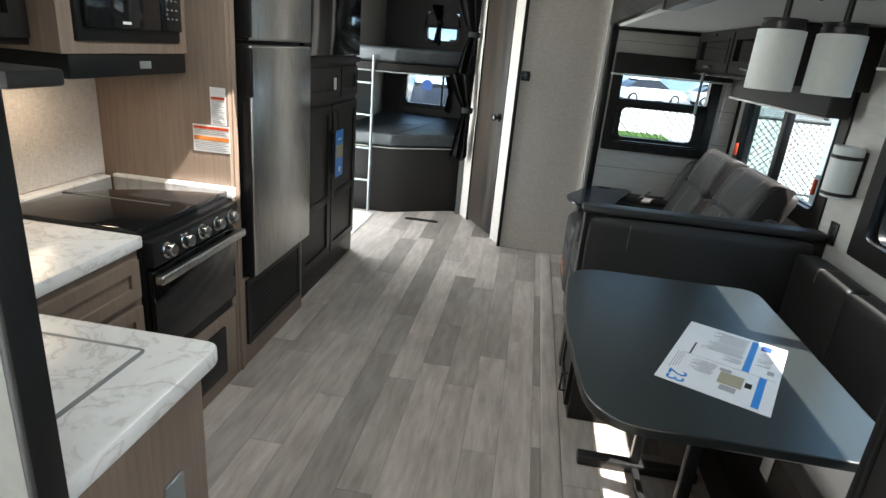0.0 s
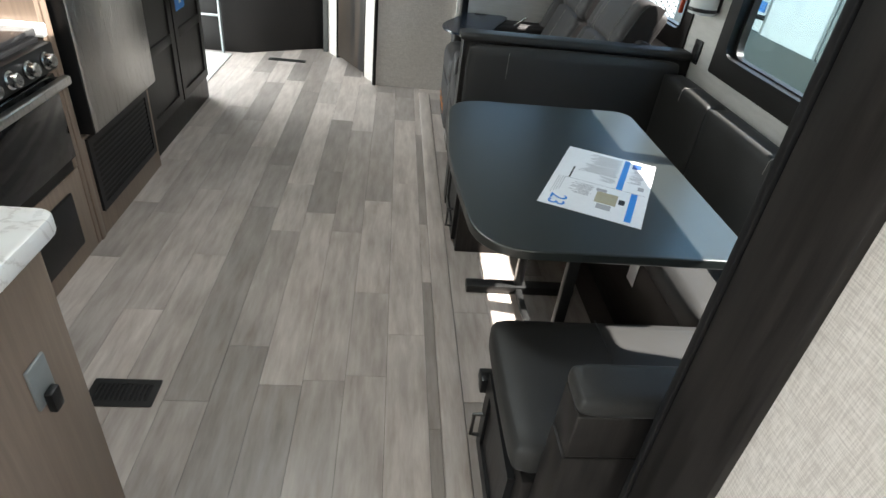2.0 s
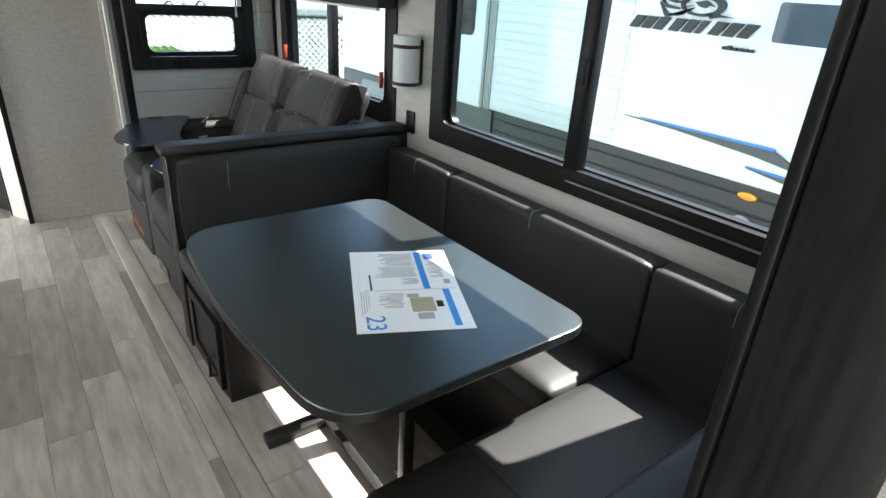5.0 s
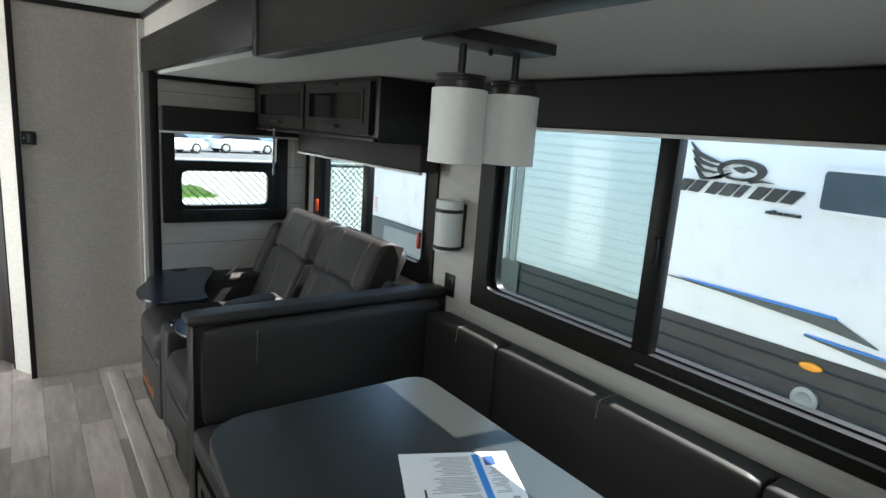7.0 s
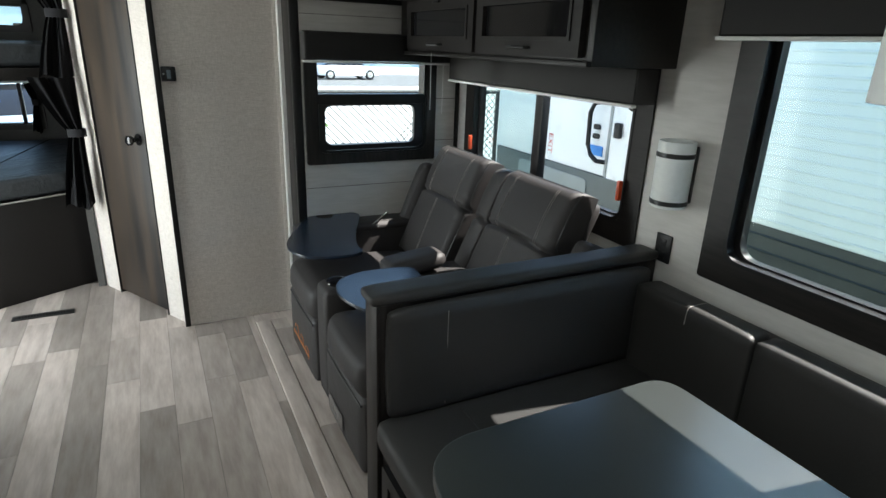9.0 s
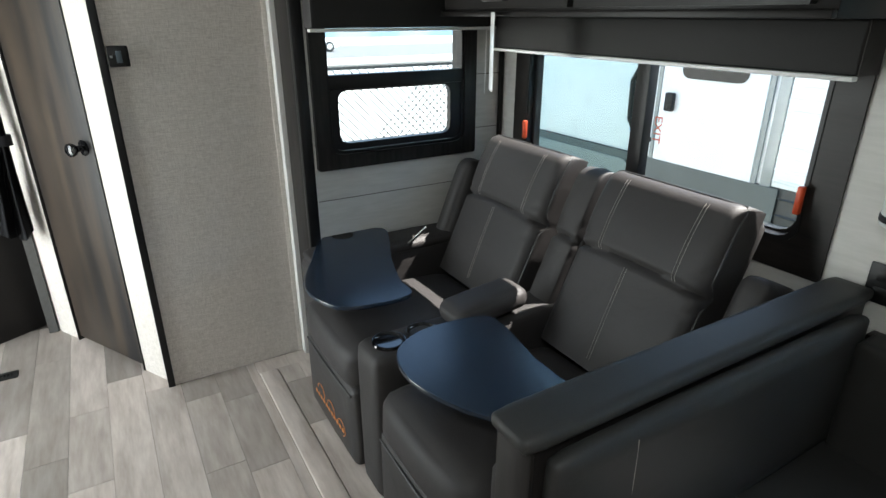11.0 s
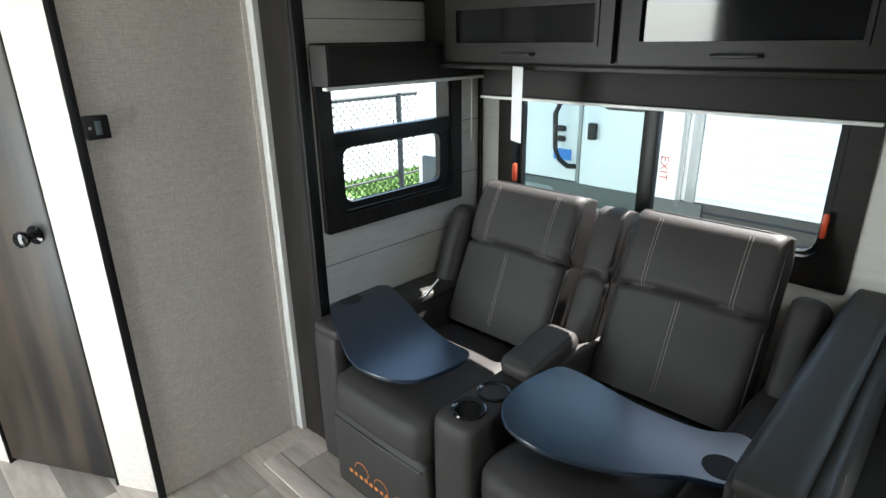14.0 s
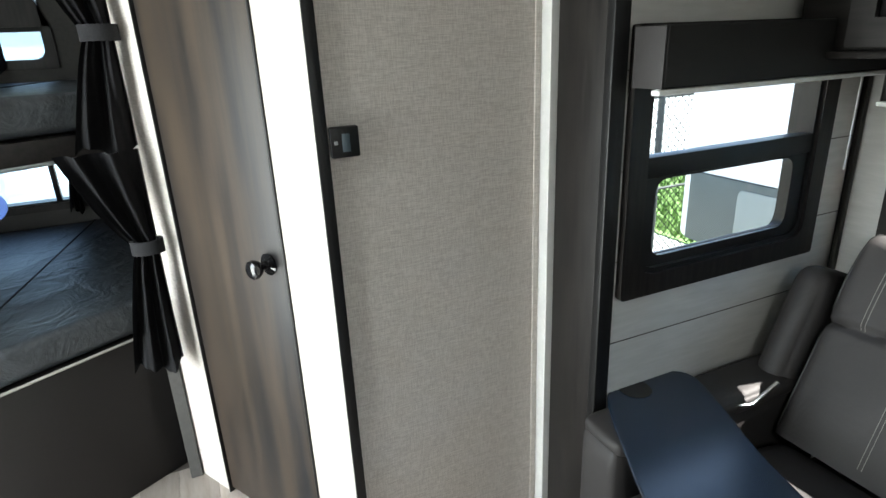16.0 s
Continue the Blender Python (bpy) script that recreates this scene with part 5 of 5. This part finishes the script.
bb = thing("bunk_bed", (-1.2, 5.8, 0), "dark built-in double bunk bed with slate mattresses", "bunk bed")
part("lower_base", slab(bunk_outline(5.0, 5.34), 0.0, 0.59, 0.003), M_BUNKBASE, bb)
part("upper_deck", slab(bunk_outline(4.99, 5.33), 1.24, 1.315, 0.004), M_DARKWOOD_Y, bb)
part("upper_rail", tube([(XL + 0.01, 4.985, 1.243), (-1.2, 4.985, 1.243), (-0.61, 5.325, 1.243)], 0.006, 8), M_GREYTRIM, bb)
part("base_rail", tube([(XL + 0.01, 4.995, 0.595), (-1.2, 4.995, 0.595), (-0.61, 5.335, 0.595)], 0.005, 8), M_THREAD, bb)
for lab, z in (("lower", 0.6), ("upper", 1.32)):
    b = slab(outline_round([(XL + 0.02, 5.01, 0.03), (-1.2, 5.01, 0.05), (-0.615, 5.345, 0.05), (-0.615, YB - 0.02, 0.03), (XL + 0.02, YB - 0.02, 0.03)], 4), 0, 0.12, 0.03, seg=3)
    bmesh.ops.triangulate(b, faces=[f for f in b.faces if len(f.verts) > 4])
    for v in b.verts:
        v.co.z += z
    m_ = tagged(link("mattress", b, M_MATTRESS, None, "", 60), "slate blue quilted mattress on the " + lab + " bunk", "mattress", "bunk mattresses")
    bm_ = bmesh.new()
    tube([(-1.17, 5.04, z + 0.121), (-0.9, YB - 0.04, z + 0.121)], 0.004, 6, bm=bm_)
    link("quilting_seam", bm_, M_PIPING, m_)
ld = thing("ladder", (-1.45, 4.96, 0), "grey tubular bunk ladder", "ladder")
for x in (-1.37, -1.68):
    part("rail", tube([(x, 4.94, 0.005), (x - 0.005, 4.96, 0.7), (x - 0.01, 4.965, 1.37)], 0.012, 10), M_GREYTRIM, ld)
for z in (0.29, 0.58, 0.87, 1.14):
    part("rung", tube([(-1.375, 4.952, z), (-1.68, 4.952, z)], 0.01, 8), M_GREYTRIM, ld)


def curtain(x0, x1, y, z0, z1, tie, label):
    """A hanging curtain, gathered by a tie; folds run down it."""
    t = thing("curtain", ((x0 + x1) / 2, y, z0), label, "curtain", "bunk curtains")
    b = bmesh.new()
    nx, nz = 48, 26
    grid = []
    for j in range(nz + 1):
        z = z1 + (z0 - z1) * j / nz
        row = []
        for i in range(nx + 1):
            f = i / nx
            over = (z - tie) / (z1 - tie) if z > tie else (tie - z) / (tie - z0)
            g = 0.3 + (0.75 if z > tie else 0.42) * over ** 0.75
            x = x1 - (1 - f) * (x1 - x0) * g
            fold = (0.008 + 0.02 * min(1, over * 2)) * math.sin(f * 15 + 0.9 * math.sin(z * 5 + f * 3)) + 0.009 * math.sin(f * 31 + z * 7)
            row.append(b.verts.new((x, y + fold, z + (0.02 * over * math.sin(f * 7) if z < tie else 0.0))))
        grid.append(row)
    for j in range(nz):
        for i in range(nx):
            b.faces.new((grid[j][i], grid[j][i + 1], grid[j + 1][i + 1], grid[j + 1][i]))
    bmesh.ops.solidify(b, geom=list(b.faces), thickness=0.003)
    part("cloth", b, M_CURTAIN, t, smooth=70)
    c = x1 - 0.15 * (x1 - x0)
    half = 0.17 * (x1 - x0)
    outer = [(c + (half + 0.012) * math.cos(a / 12 * math.pi), y + 0.034 * math.sin(a / 12 * math.pi)) for a in range(24)]
    inner = [(c + half * math.cos(a / 12 * math.pi), y + 0.03 * math.sin(a / 12 * math.pi)) for a in range(24)]
    part("tie_band", ring(outer, inner, tie - 0.022, tie + 0.022), M_CURTAIN, t, "black tie band")
    return t


curtain(-0.76, -0.53, 5.13, 1.27, 2.03, 1.6, "black gathered curtain at the upper bunk")
curtain(-0.74, -0.53, 5.1, 0.555, 1.275, 0.98, "black tied-back curtain at the lower bunk")
curtain(-1.02, -0.93, YB - 0.05, 0.78, 1.22, 1.0, "small black curtain at the bunk window")
curtain(-1.22, -1.1, YB - 0.05, 1.5, 1.9, 1.72, "small black tied curtain at the upper bunk window")
tg = thing("round_tag", (-1.2, 5.3, 1.12), "round blue tag hanging below the upper bunk", "tag")
part("disc", upright(slab([(-0.93 + 0.05 * math.cos(a / 12 * math.pi), 1.16 + 0.045 * math.sin(a / 12 * math.pi)) for a in range(24)], 0, 0.003), "y", 5.1), M_NAVY, tg)
part("string", tube([(-0.93, 5.1, 1.2), (-0.935, 5.1, 1.245)], 0.003, 6), M_WHITEP, tg)
# Pale sheet laid where daylight brightens the planks; its colour paints that light.
daylit = single("daylit_patch", slab(rect(-1.72, -1.3, 4.05, 4.93, 0.02), 0.0005, 0.008, 0.003), M_DAYLIT, "pale sheet painting the daylight on the floor by the side door", "mat")

# ---------------------------------------------------------------- outside
GZ = -0.75
structure("ground", box(-900, 900, -900, 900, GZ - 0.2, GZ), M_CONCRETE, "pale concrete yard", "ground")
structure("road", box(-300, 300, 33, 45, GZ + 0.002, GZ + 0.012), M_ASPHALT, "grey asphalt road", "road")
GR = random.Random(8)
gb = bmesh.new()
for k in range(9000):
    a, c = GR.random(), GR.random()
    x, y = (4.7 + 4.5 * c, 7.2 + 3.2 * a) if k < 7000 else (2.6 + 1.7 * c, 17.5 + 2.6 * a)
    h = 0.05 + 0.07 * GR.random()
    dx, dy = GR.uniform(-0.05, 0.05), GR.uniform(-0.05, 0.05)
    p = [gb.verts.new((x, y, GZ)), gb.verts.new((x + 0.05, y + GR.uniform(-0.03, 0.03), GZ)), gb.verts.new((x + dx + 0.02, y + dy, GZ + h))]
    gb.faces.new(p)
single("grass", gb, M_GRASS, "strip of short green grass beyond the fence", "grass", kind="stuff", smooth=None)
structure("grass_bed", slab(rect(4.65, 9.25, 7.15, 10.45, 0.3), GZ + 0.002, GZ + 0.014, bm=slab(rect(2.55, 4.35, 17.4, 20.2, 0.3), GZ + 0.002, GZ + 0.014)), M_GRASS, "green verge", "ground")

FY = 6.9
fe = thing("chain_link_fence", (4, FY, GZ), "galvanised chain-link fence behind the trailers", "fence")
for k in range(8):
    x = 0.9 + k * 2.4
    part("post", tube([(x, FY, GZ), (x, FY, GZ + 1.82)], 0.03, 10), M_FENCE, fe)
part("top_rail", tube([(0.8, FY, GZ + 1.8), (17.8, FY, GZ + 1.8)], 0.022, 8), M_FENCE, fe)
part("mid_rail", tube([(0.8, FY, GZ + 1.0), (17.8, FY, GZ + 1.0)], 0.012, 8), M_FENCE, fe)
wb = bmesh.new()
s = 0.075
for k in range(-24, 136):
    x = 0.8 + k * s
    for sg in (1, -1):
        xa, xb = (x, x + 1.78) if sg > 0 else (x + 1.78, x)
        za, zb = GZ + 0.02, GZ + 1.8
        if min(xa, xb) < 0.8:
            continue
        q = [wb.verts.new(v) for v in ((xa - 0.0055, FY + 0.004 * sg, za), (xa + 0.0055, FY + 0.004 * sg, za), (xb + 0.0055, FY + 0.004 * sg, zb), (xb - 0.0055, FY + 0.004 * sg, zb))]
        wb.faces.new(q)
bmesh.ops.solidify(wb, geom=list(wb.faces), thickness=0.003)
tagged(part("wire_mesh", wb, M_FENCE, fe, "diamond wire mesh", smooth=None), kind="stuff")

TX = 2.85
tr = thing("travel_trailer", (4.0, 1.5, GZ), "white travel trailer parked alongside with a dark skirt", "trailer")
part("body", box(TX + 0.004, 5.3, -4.0, 6.2, 0.1, 1.88, 0.06, 4), M_TRAILER, tr)
for wy in (0.2, 1.1):
    for wx in (TX + 0.15, 5.05):
        tw_ = part("wheel", turned((wx - 0.1, wy, GZ + 0.34), (1, 0, 0), [(0.3, 0), (0.34, 0.03), (0.34, 0.17), (0.3, 0.2)], 24), M_TYRE, tr)
        part("rim", turned((wx - 0.101, wy, GZ + 0.34), (-1, 0, 0), [(0.2, 0), (0.18, 0.01), (0.05, 0.012)], 16), M_CHROME, tw_)
for wy in (-3.2, 5.4):
    part("stabilizer_jack", box(TX + 0.3, TX + 0.36, wy, wy + 0.06, GZ, 0.1), M_METAL, tr)
    part("stabilizer_jack", box(4.9, 4.96, wy, wy + 0.06, GZ, 0.1), M_METAL, tr)
part("skirt", box(TX - 0.006, TX + 0.0035, -3.9, 6.1, 0.14, 0.615, 0.002), M_SKIRT, tr)
for k in range(5):
    z = 0.2 + k * 0.09
    part("skirt_rib", tube([(TX - 0.006, -3.9, z), (TX - 0.006, 6.1, z)], 0.008, 6), M_SKIRT, tr)
part("rear_skirt", box(TX - 0.02, TX - 0.0145, 3.72, 6.1, 0.12, 0.61, 0.002), M_GREYSKIRT, tr, "grey-green rear skirt")
hatch_ = part("luggage_hatch", upright(slab(rect(4.75, 5.7, 0.16, 0.56, 0.05), -0.03, -0.0205, 0.004), "x", TX), M_GREYHATCH, tr, "pale grey luggage hatch")
part("hatch_latch", box(TX - 0.04, TX - 0.0305, 4.85, 4.9, 0.2, 0.23, 0.003), M_BLACK, hatch_)
part("skirt_rail", box(TX - 0.012, TX - 0.0065, -3.9, 6.1, 0.34, 0.36, 0.002), M_GREYTRIM, tr)
sd = part("siding", box(TX - 0.002, TX + 0.0035, 2.62, 3.77, 0.62, 1.82), M_SIDING, tr, "ribbed pale siding")
for k in range(20):
    z = 0.65 + k * 0.06
    part("siding_rib", tube([(TX - 0.002, 2.621, z), (TX - 0.002, 3.769, z)], 0.009, 8), M_SIDING, sd)
part("corner_trim", box(TX - 0.012, TX + 0.003, 3.772, 3.832, 0.16, 1.83, 0.004), M_GREYTRIM, tr)
td = part("door", box(TX - 0.014, TX + 0.003, 3.885, 4.56, 0.3, 1.8, 0.02), M_TRAILER, tr, "white trailer entry door")
part("door_window", upright(slab(rect(4.0, 4.42, 1.12, 1.68, 0.06), -0.02, -0.0145), "x", TX), M_GLOSS, td, "dark door window")
part("door_latch", box(TX - 0.05, TX - 0.0145, 4.44, 4.5, 0.92, 1.03, 0.01), M_BLACK, td, "black door latch")
part("door_frame", upright(ring(rect(3.855, 4.59, 0.27, 1.83, 0.03), rect(3.88, 4.565, 0.295, 1.805, 0.02), -0.012, -0.001), "x", TX), M_GREYTRIM, tr)
part("grab_handle", tube([(TX, 4.6, 0.72), (TX - 0.07, 4.62, 0.73), (TX - 0.08, 4.68, 0.77), (TX - 0.08, 4.72, 0.84), (TX - 0.08, 4.73, 1.08), (TX - 0.07, 4.7, 1.15), (TX, 4.64, 1.17)], 0.018, 10), M_BLACK, tr, "black folding grab handle")
part("blue_sticker", box(TX - 0.004, TX + 0.003, 4.64, 4.78, 0.755, 0.83), M_BLUE, tr)
for z in (0.9, 0.97):
    part("service_cap", upright(slab(rect(4.69, 4.76, z - 0.02, z + 0.02, 0.018), -0.01, 0.003), "x", TX), M_BLACK, tr)
sw = part("side_window", upright(slab(rect(1.47, 1.815, 1.3, 1.475, 0.02), -0.02, 0.003), "x", TX), M_GREYGLASS, tr, "side window with its grey-blue reflection put into the colour")
part("window_rim", upright(ring(rect(1.455, 1.83, 1.285, 1.49, 0.03), rect(1.47, 1.815, 1.3, 1.475, 0.02), -0.024, -0.0005), "x", TX), M_WHITEP, sw)
for pts, blue in (([(2.56, 0.816), (1.66, 0.812), (1.48, 0.73), (1.75, 0.766), (2.2, 0.8)], [(2.45, 0.824), (1.66, 0.822), (1.655, 0.8125), (2.3, 0.8165)]), ([(1.776, 0.7), (1.39, 0.69), (1.276, 0.64), (1.5, 0.662)], [(1.776, 0.707), (1.39, 0.698), (1.385, 0.6905), (1.7, 0.6985)])):
    part("grey_stripe", upright(slab(pts, -0.0135, 0.003), "x", TX), M_GREYSKIRT, tr, "dark grey slanted stripe")
    part("blue_stripe", upright(slab(blue, -0.0135, 0.003), "x", TX), M_BLUE, tr, "thin blue stripe")
part("marker_lamp", upright(slab([(1.715 + 0.05 * math.cos(a / 12 * math.pi), 0.565 + 0.02 * math.sin(a / 12 * math.pi)) for a in range(24)], -0.03, -0.006, 0.006), "x", TX), M_AMBER, tr, "amber marker lamp")
part("round_port", turned((TX - 0.006, 1.715, 0.4), (-1, 0, 0), [(0.06, 0), (0.06, 0.02), (0.038, 0.024), (0.03, 0.018), (0.01, 0.018)], 24), M_GREYTRIM, tr, "round grey port")
# winged emblem and its slanted word shapes, drawn as plain bars
em = bmesh.new()
for k in range(9):
    y = 2.63 - k * 0.077 - (0.02 if k > 2 else 0)
    wd = 0.03 if k == 5 else 0.055
    merge(em, upright(slab([(y, 1.305), (y - wd, 1.303), (y - wd - 0.05, 1.368), (y - 0.045, 1.37)], -0.014, 0.003), "x", TX))
part("word_bars", em, M_SKIRT, tr, "slanted dark emblem bars")
em = bmesh.new()
for k in range(4):
    y, z = 2.502 - 0.014 * k, 1.569 - 0.042 * k
    merge(em, upright(slab([(y, z), (y - 0.06, z - 0.052), (y - 0.15, z - 0.085 + 0.01 * k), (2.28 - 0.01 * k, 1.462 - 0.012 * k), (y - 0.13, z - 0.098 + 0.012 * k), (y - 0.045, z - 0.068)], -0.014, 0.003), "x", TX))
outer = [(2.205 + 0.125 * math.cos(a / 12 * math.pi), 1.44 + 0.055 * math.sin(a / 12 * math.pi)) for a in range(24)]
inner = [(2.215 + 0.095 * math.cos(a / 12 * math.pi), 1.435 + 0.036 * math.sin(a / 12 * math.pi)) for a in range(24)]
merge(em, upright(ring(outer, inner, -0.014, 0.003), "x", TX))
merge(em, upright(slab([(2.25, 1.45), (2.19, 1.462), (2.14, 1.435), (2.17, 1.44), (2.19, 1.425), (2.22, 1.432)], -0.014, 0.003), "x", TX))
merge(em, upright(slab([(2.17, 1.4), (2.1, 1.4), (2.033, 1.39), (2.1, 1.388), (2.15, 1.378)], -0.014, 0.003), "x", TX))
part("wing_emblem", em, M_SKIRT, tr, "dark wing-shaped emblem")
em = bmesh.new()
for k in range(6):
    y = 2.05 - k * 0.028
    merge(em, upright(slab(rect(y - 0.02, y, 1.243, 1.258 + 0.006 * (k == 1), 0.002, 2), -0.014, 0.003), "x", TX))
part("small_bars", em, M_SKIRT, tr, "small dark emblem bars")


def car(x, y, yaw, paint, label):
    """A parked car: lofted body with a cabin, glass, wheels with rims and lamps."""
    t = thing("car", (x, y, GZ), label, "car", "parked cars")
    m = pose(x, y, GZ + 0.0, 0, 0, yaw)
    b = bmesh.new()
    prof = [(-2.2, 0.45, 0.62, 0.78), (-2.1, 0.3, 0.82, 0.86), (-1.3, 0.25, 0.9, 0.9), (0.9, 0.25, 0.88, 0.9), (1.9, 0.28, 0.78, 0.84), (2.2, 0.4, 0.62, 0.74)]
    rows = []
    for px, z0, z1, hw_ in prof:
        rows.append([b.verts.new(v) for v in ((px, -hw_, z0), (px, -hw_ - 0.02, (z0 + z1) / 2), (px, -hw_ + 0.08, z1), (px, hw_ - 0.08, z1), (px, hw_ + 0.02, (z0 + z1) / 2), (px, hw_, z0))])
    for r0, r1_ in zip(rows, rows[1:]):
        for k in range(6):
            b.faces.new((r0[k], r0[(k + 1) % 6], r1_[(k + 1) % 6], r1_[k]))
    b.faces.new(rows[0])
    b.faces.new(rows[-1][::-1])
    bmesh.ops.recalc_face_normals(b, faces=b.faces)
    b.transform(m)
    part("body", b, paint, t, smooth=50)
    for nm, mt_, pr in (("cabin_glass", M_GLOSS, [(-1.75, 0.86, 0.76), (-1.0, 1.33, 0.62), (0.25, 1.38, 0.62), (1.05, 0.88, 0.76)]), ("roof", paint, [(-1.05, 1.335, 0.6), (-0.9, 1.42, 0.56), (0.2, 1.44, 0.56), (0.32, 1.385, 0.6)])):
        b = bmesh.new()
        pts = [[b.verts.new((px, s_ * hw_, z)) for px, z, hw_ in pr] for s_ in (-1, 1)]
        n = len(pr)
        b.faces.new(pts[0])
        b.faces.new(pts[1][::-1])
        for k in range(n):
            b.faces.new((pts[0][k], pts[0][(k + 1) % n], pts[1][(k + 1) % n], pts[1][k]))
        bmesh.ops.recalc_face_normals(b, faces=b.faces)
        b.transform(m)
        part(nm, b, mt_, t)
    for wx in (-1.35, 1.35):
        for s_ in (-1, 1):
            o = m @ Vector((wx, s_ * 0.72, 0.32))
            d = m.to_3x3() @ Vector((0, s_, 0))
            wpart = part("wheel", turned(o, d, [(0.3, 0), (0.32, 0.03), (0.32, 0.17), (0.29, 0.2)], 20), M_TYRE, t)
            part("rim", turned(o + d * 0.201, d, [(0.2, 0), (0.19, 0.012), (0.05, 0.016)], 16), M_CHROME, wpart)
    for s_ in (-1, 1):
        b = box(2.12, 2.2, s_ * 0.62 - 0.14, s_ * 0.62 + 0.14, 0.55, 0.66, 0.02)
        b.transform(m)
        part("headlight", b, M_WHITEP, t)
    return t


M_CARWHITE = mat("white car paint", (0.7, 0.71, 0.72), rough=0.2, scale=10, bump=0.0, coat=0.5)
M_CARBLUE = mat("silver blue car paint", (0.4, 0.5, 0.58), rough=0.2, scale=10, bump=0.0, coat=0.5)
car(6.6, 37, 20, M_CARWHITE, "white saloon car parked across the road")
car(11.5, 39, 5, M_CARWHITE, "white car standing on the road")
car(-2.6, 15.5, 105, M_CARBLUE, "silver-blue car parked behind the bunk window")
bd = thing("low_building", (10, 62, GZ), "long pale blue building across the road", "building")
part("wall", box(-40, 60, 60, 70, GZ, GZ + 6.5), M_BLUEWALL, bd)
part("roof", box(-40.4, 60.4, 59.6, 70.4, GZ + 6.5, GZ + 6.9, 0.05), M_GREYTRIM, bd)
for k in range(12):
    w_ = part("window", box(-30 + k * 7, -27 + k * 7, 59.94, 60.02, GZ + 1.2, GZ + 2.8), M_GLOSS, bd)
    part("sill", box(-30.1 + k * 7, -26.9 + k * 7, 59.8, 60.0, GZ + 1.05, GZ + 1.19), M_WHITEP, w_)

# ---------------------------------------------------------------- floor planks, one by one
PR = random.Random(21)
PW_ = 0.1365


def plank(x0, x1, y0, y1, z0, z1, parent):
    b = box(x0 + 0.0006, x1 - 0.0006, y0 + 0.0008, y1 - 0.0008, z0, z1)
    return link("plank", b, M_PLANK, parent)


xs = [XL] + [0.038 + PW_ * k for k in range(-12, 2)] + [0.212]
for x0, x1 in zip(xs, xs[1:]):
    if x1 - x0 < 0.02:
        continue
    y = -1.6 + PR.random() * 0.5 - 0.5
    while y < YB:
        L = PR.choice((0.45, 0.46, 0.75, 0.92, 1.1, 1.2))
        a, c = max(y, YN), min(y + L, YB)
        if c > 4.95 and x1 < -0.6 or c > 5.3:
            c = min(c, 5.3)
        if c - a > 0.03 and a < 5.3:
            plank(x0, x1, a, c, -0.0035, 0.0, floor_base)
        y += L
xs = [0.291 + PW_ * k for k in range(5)]
for x0, x1 in zip(xs, xs[1:]):
    y = Y0 + 0.02 - PR.random() * 0.4
    while y < Y1:
        L = PR.choice((0.45, 0.62, 0.75, 0.92))
        a, c = max(y, Y0 + 0.01), min(y + L, Y1)
        if c - a > 0.03:
            plank(x0, x1, a, c, 0.0085, 0.0118, slide_base)
        y += L
for x0, x1 in ((0.291, 0.38), (0.38, 0.458)):
    plank(x0, x1, Y1 + 0.0005, 4.336, -0.0035, 0.0118, floor_base)
xs = [XR - 0.258 + PW_ * k for k in range(3)]
for x0, x1 in zip(xs, xs[1:]):
    for a, c in ((-1.6, -0.8), (-0.8, -0.1), (-0.1, 0.52)):
        plank(x0, min(x1, XR), a, c, -0.0035, 0.0, floor_base)
    plank(max(x0, 0.291) if x0 > 0.25 else x0, min(x1, XR), 4.337, 4.449, -0.0035, 0.0, floor_base)
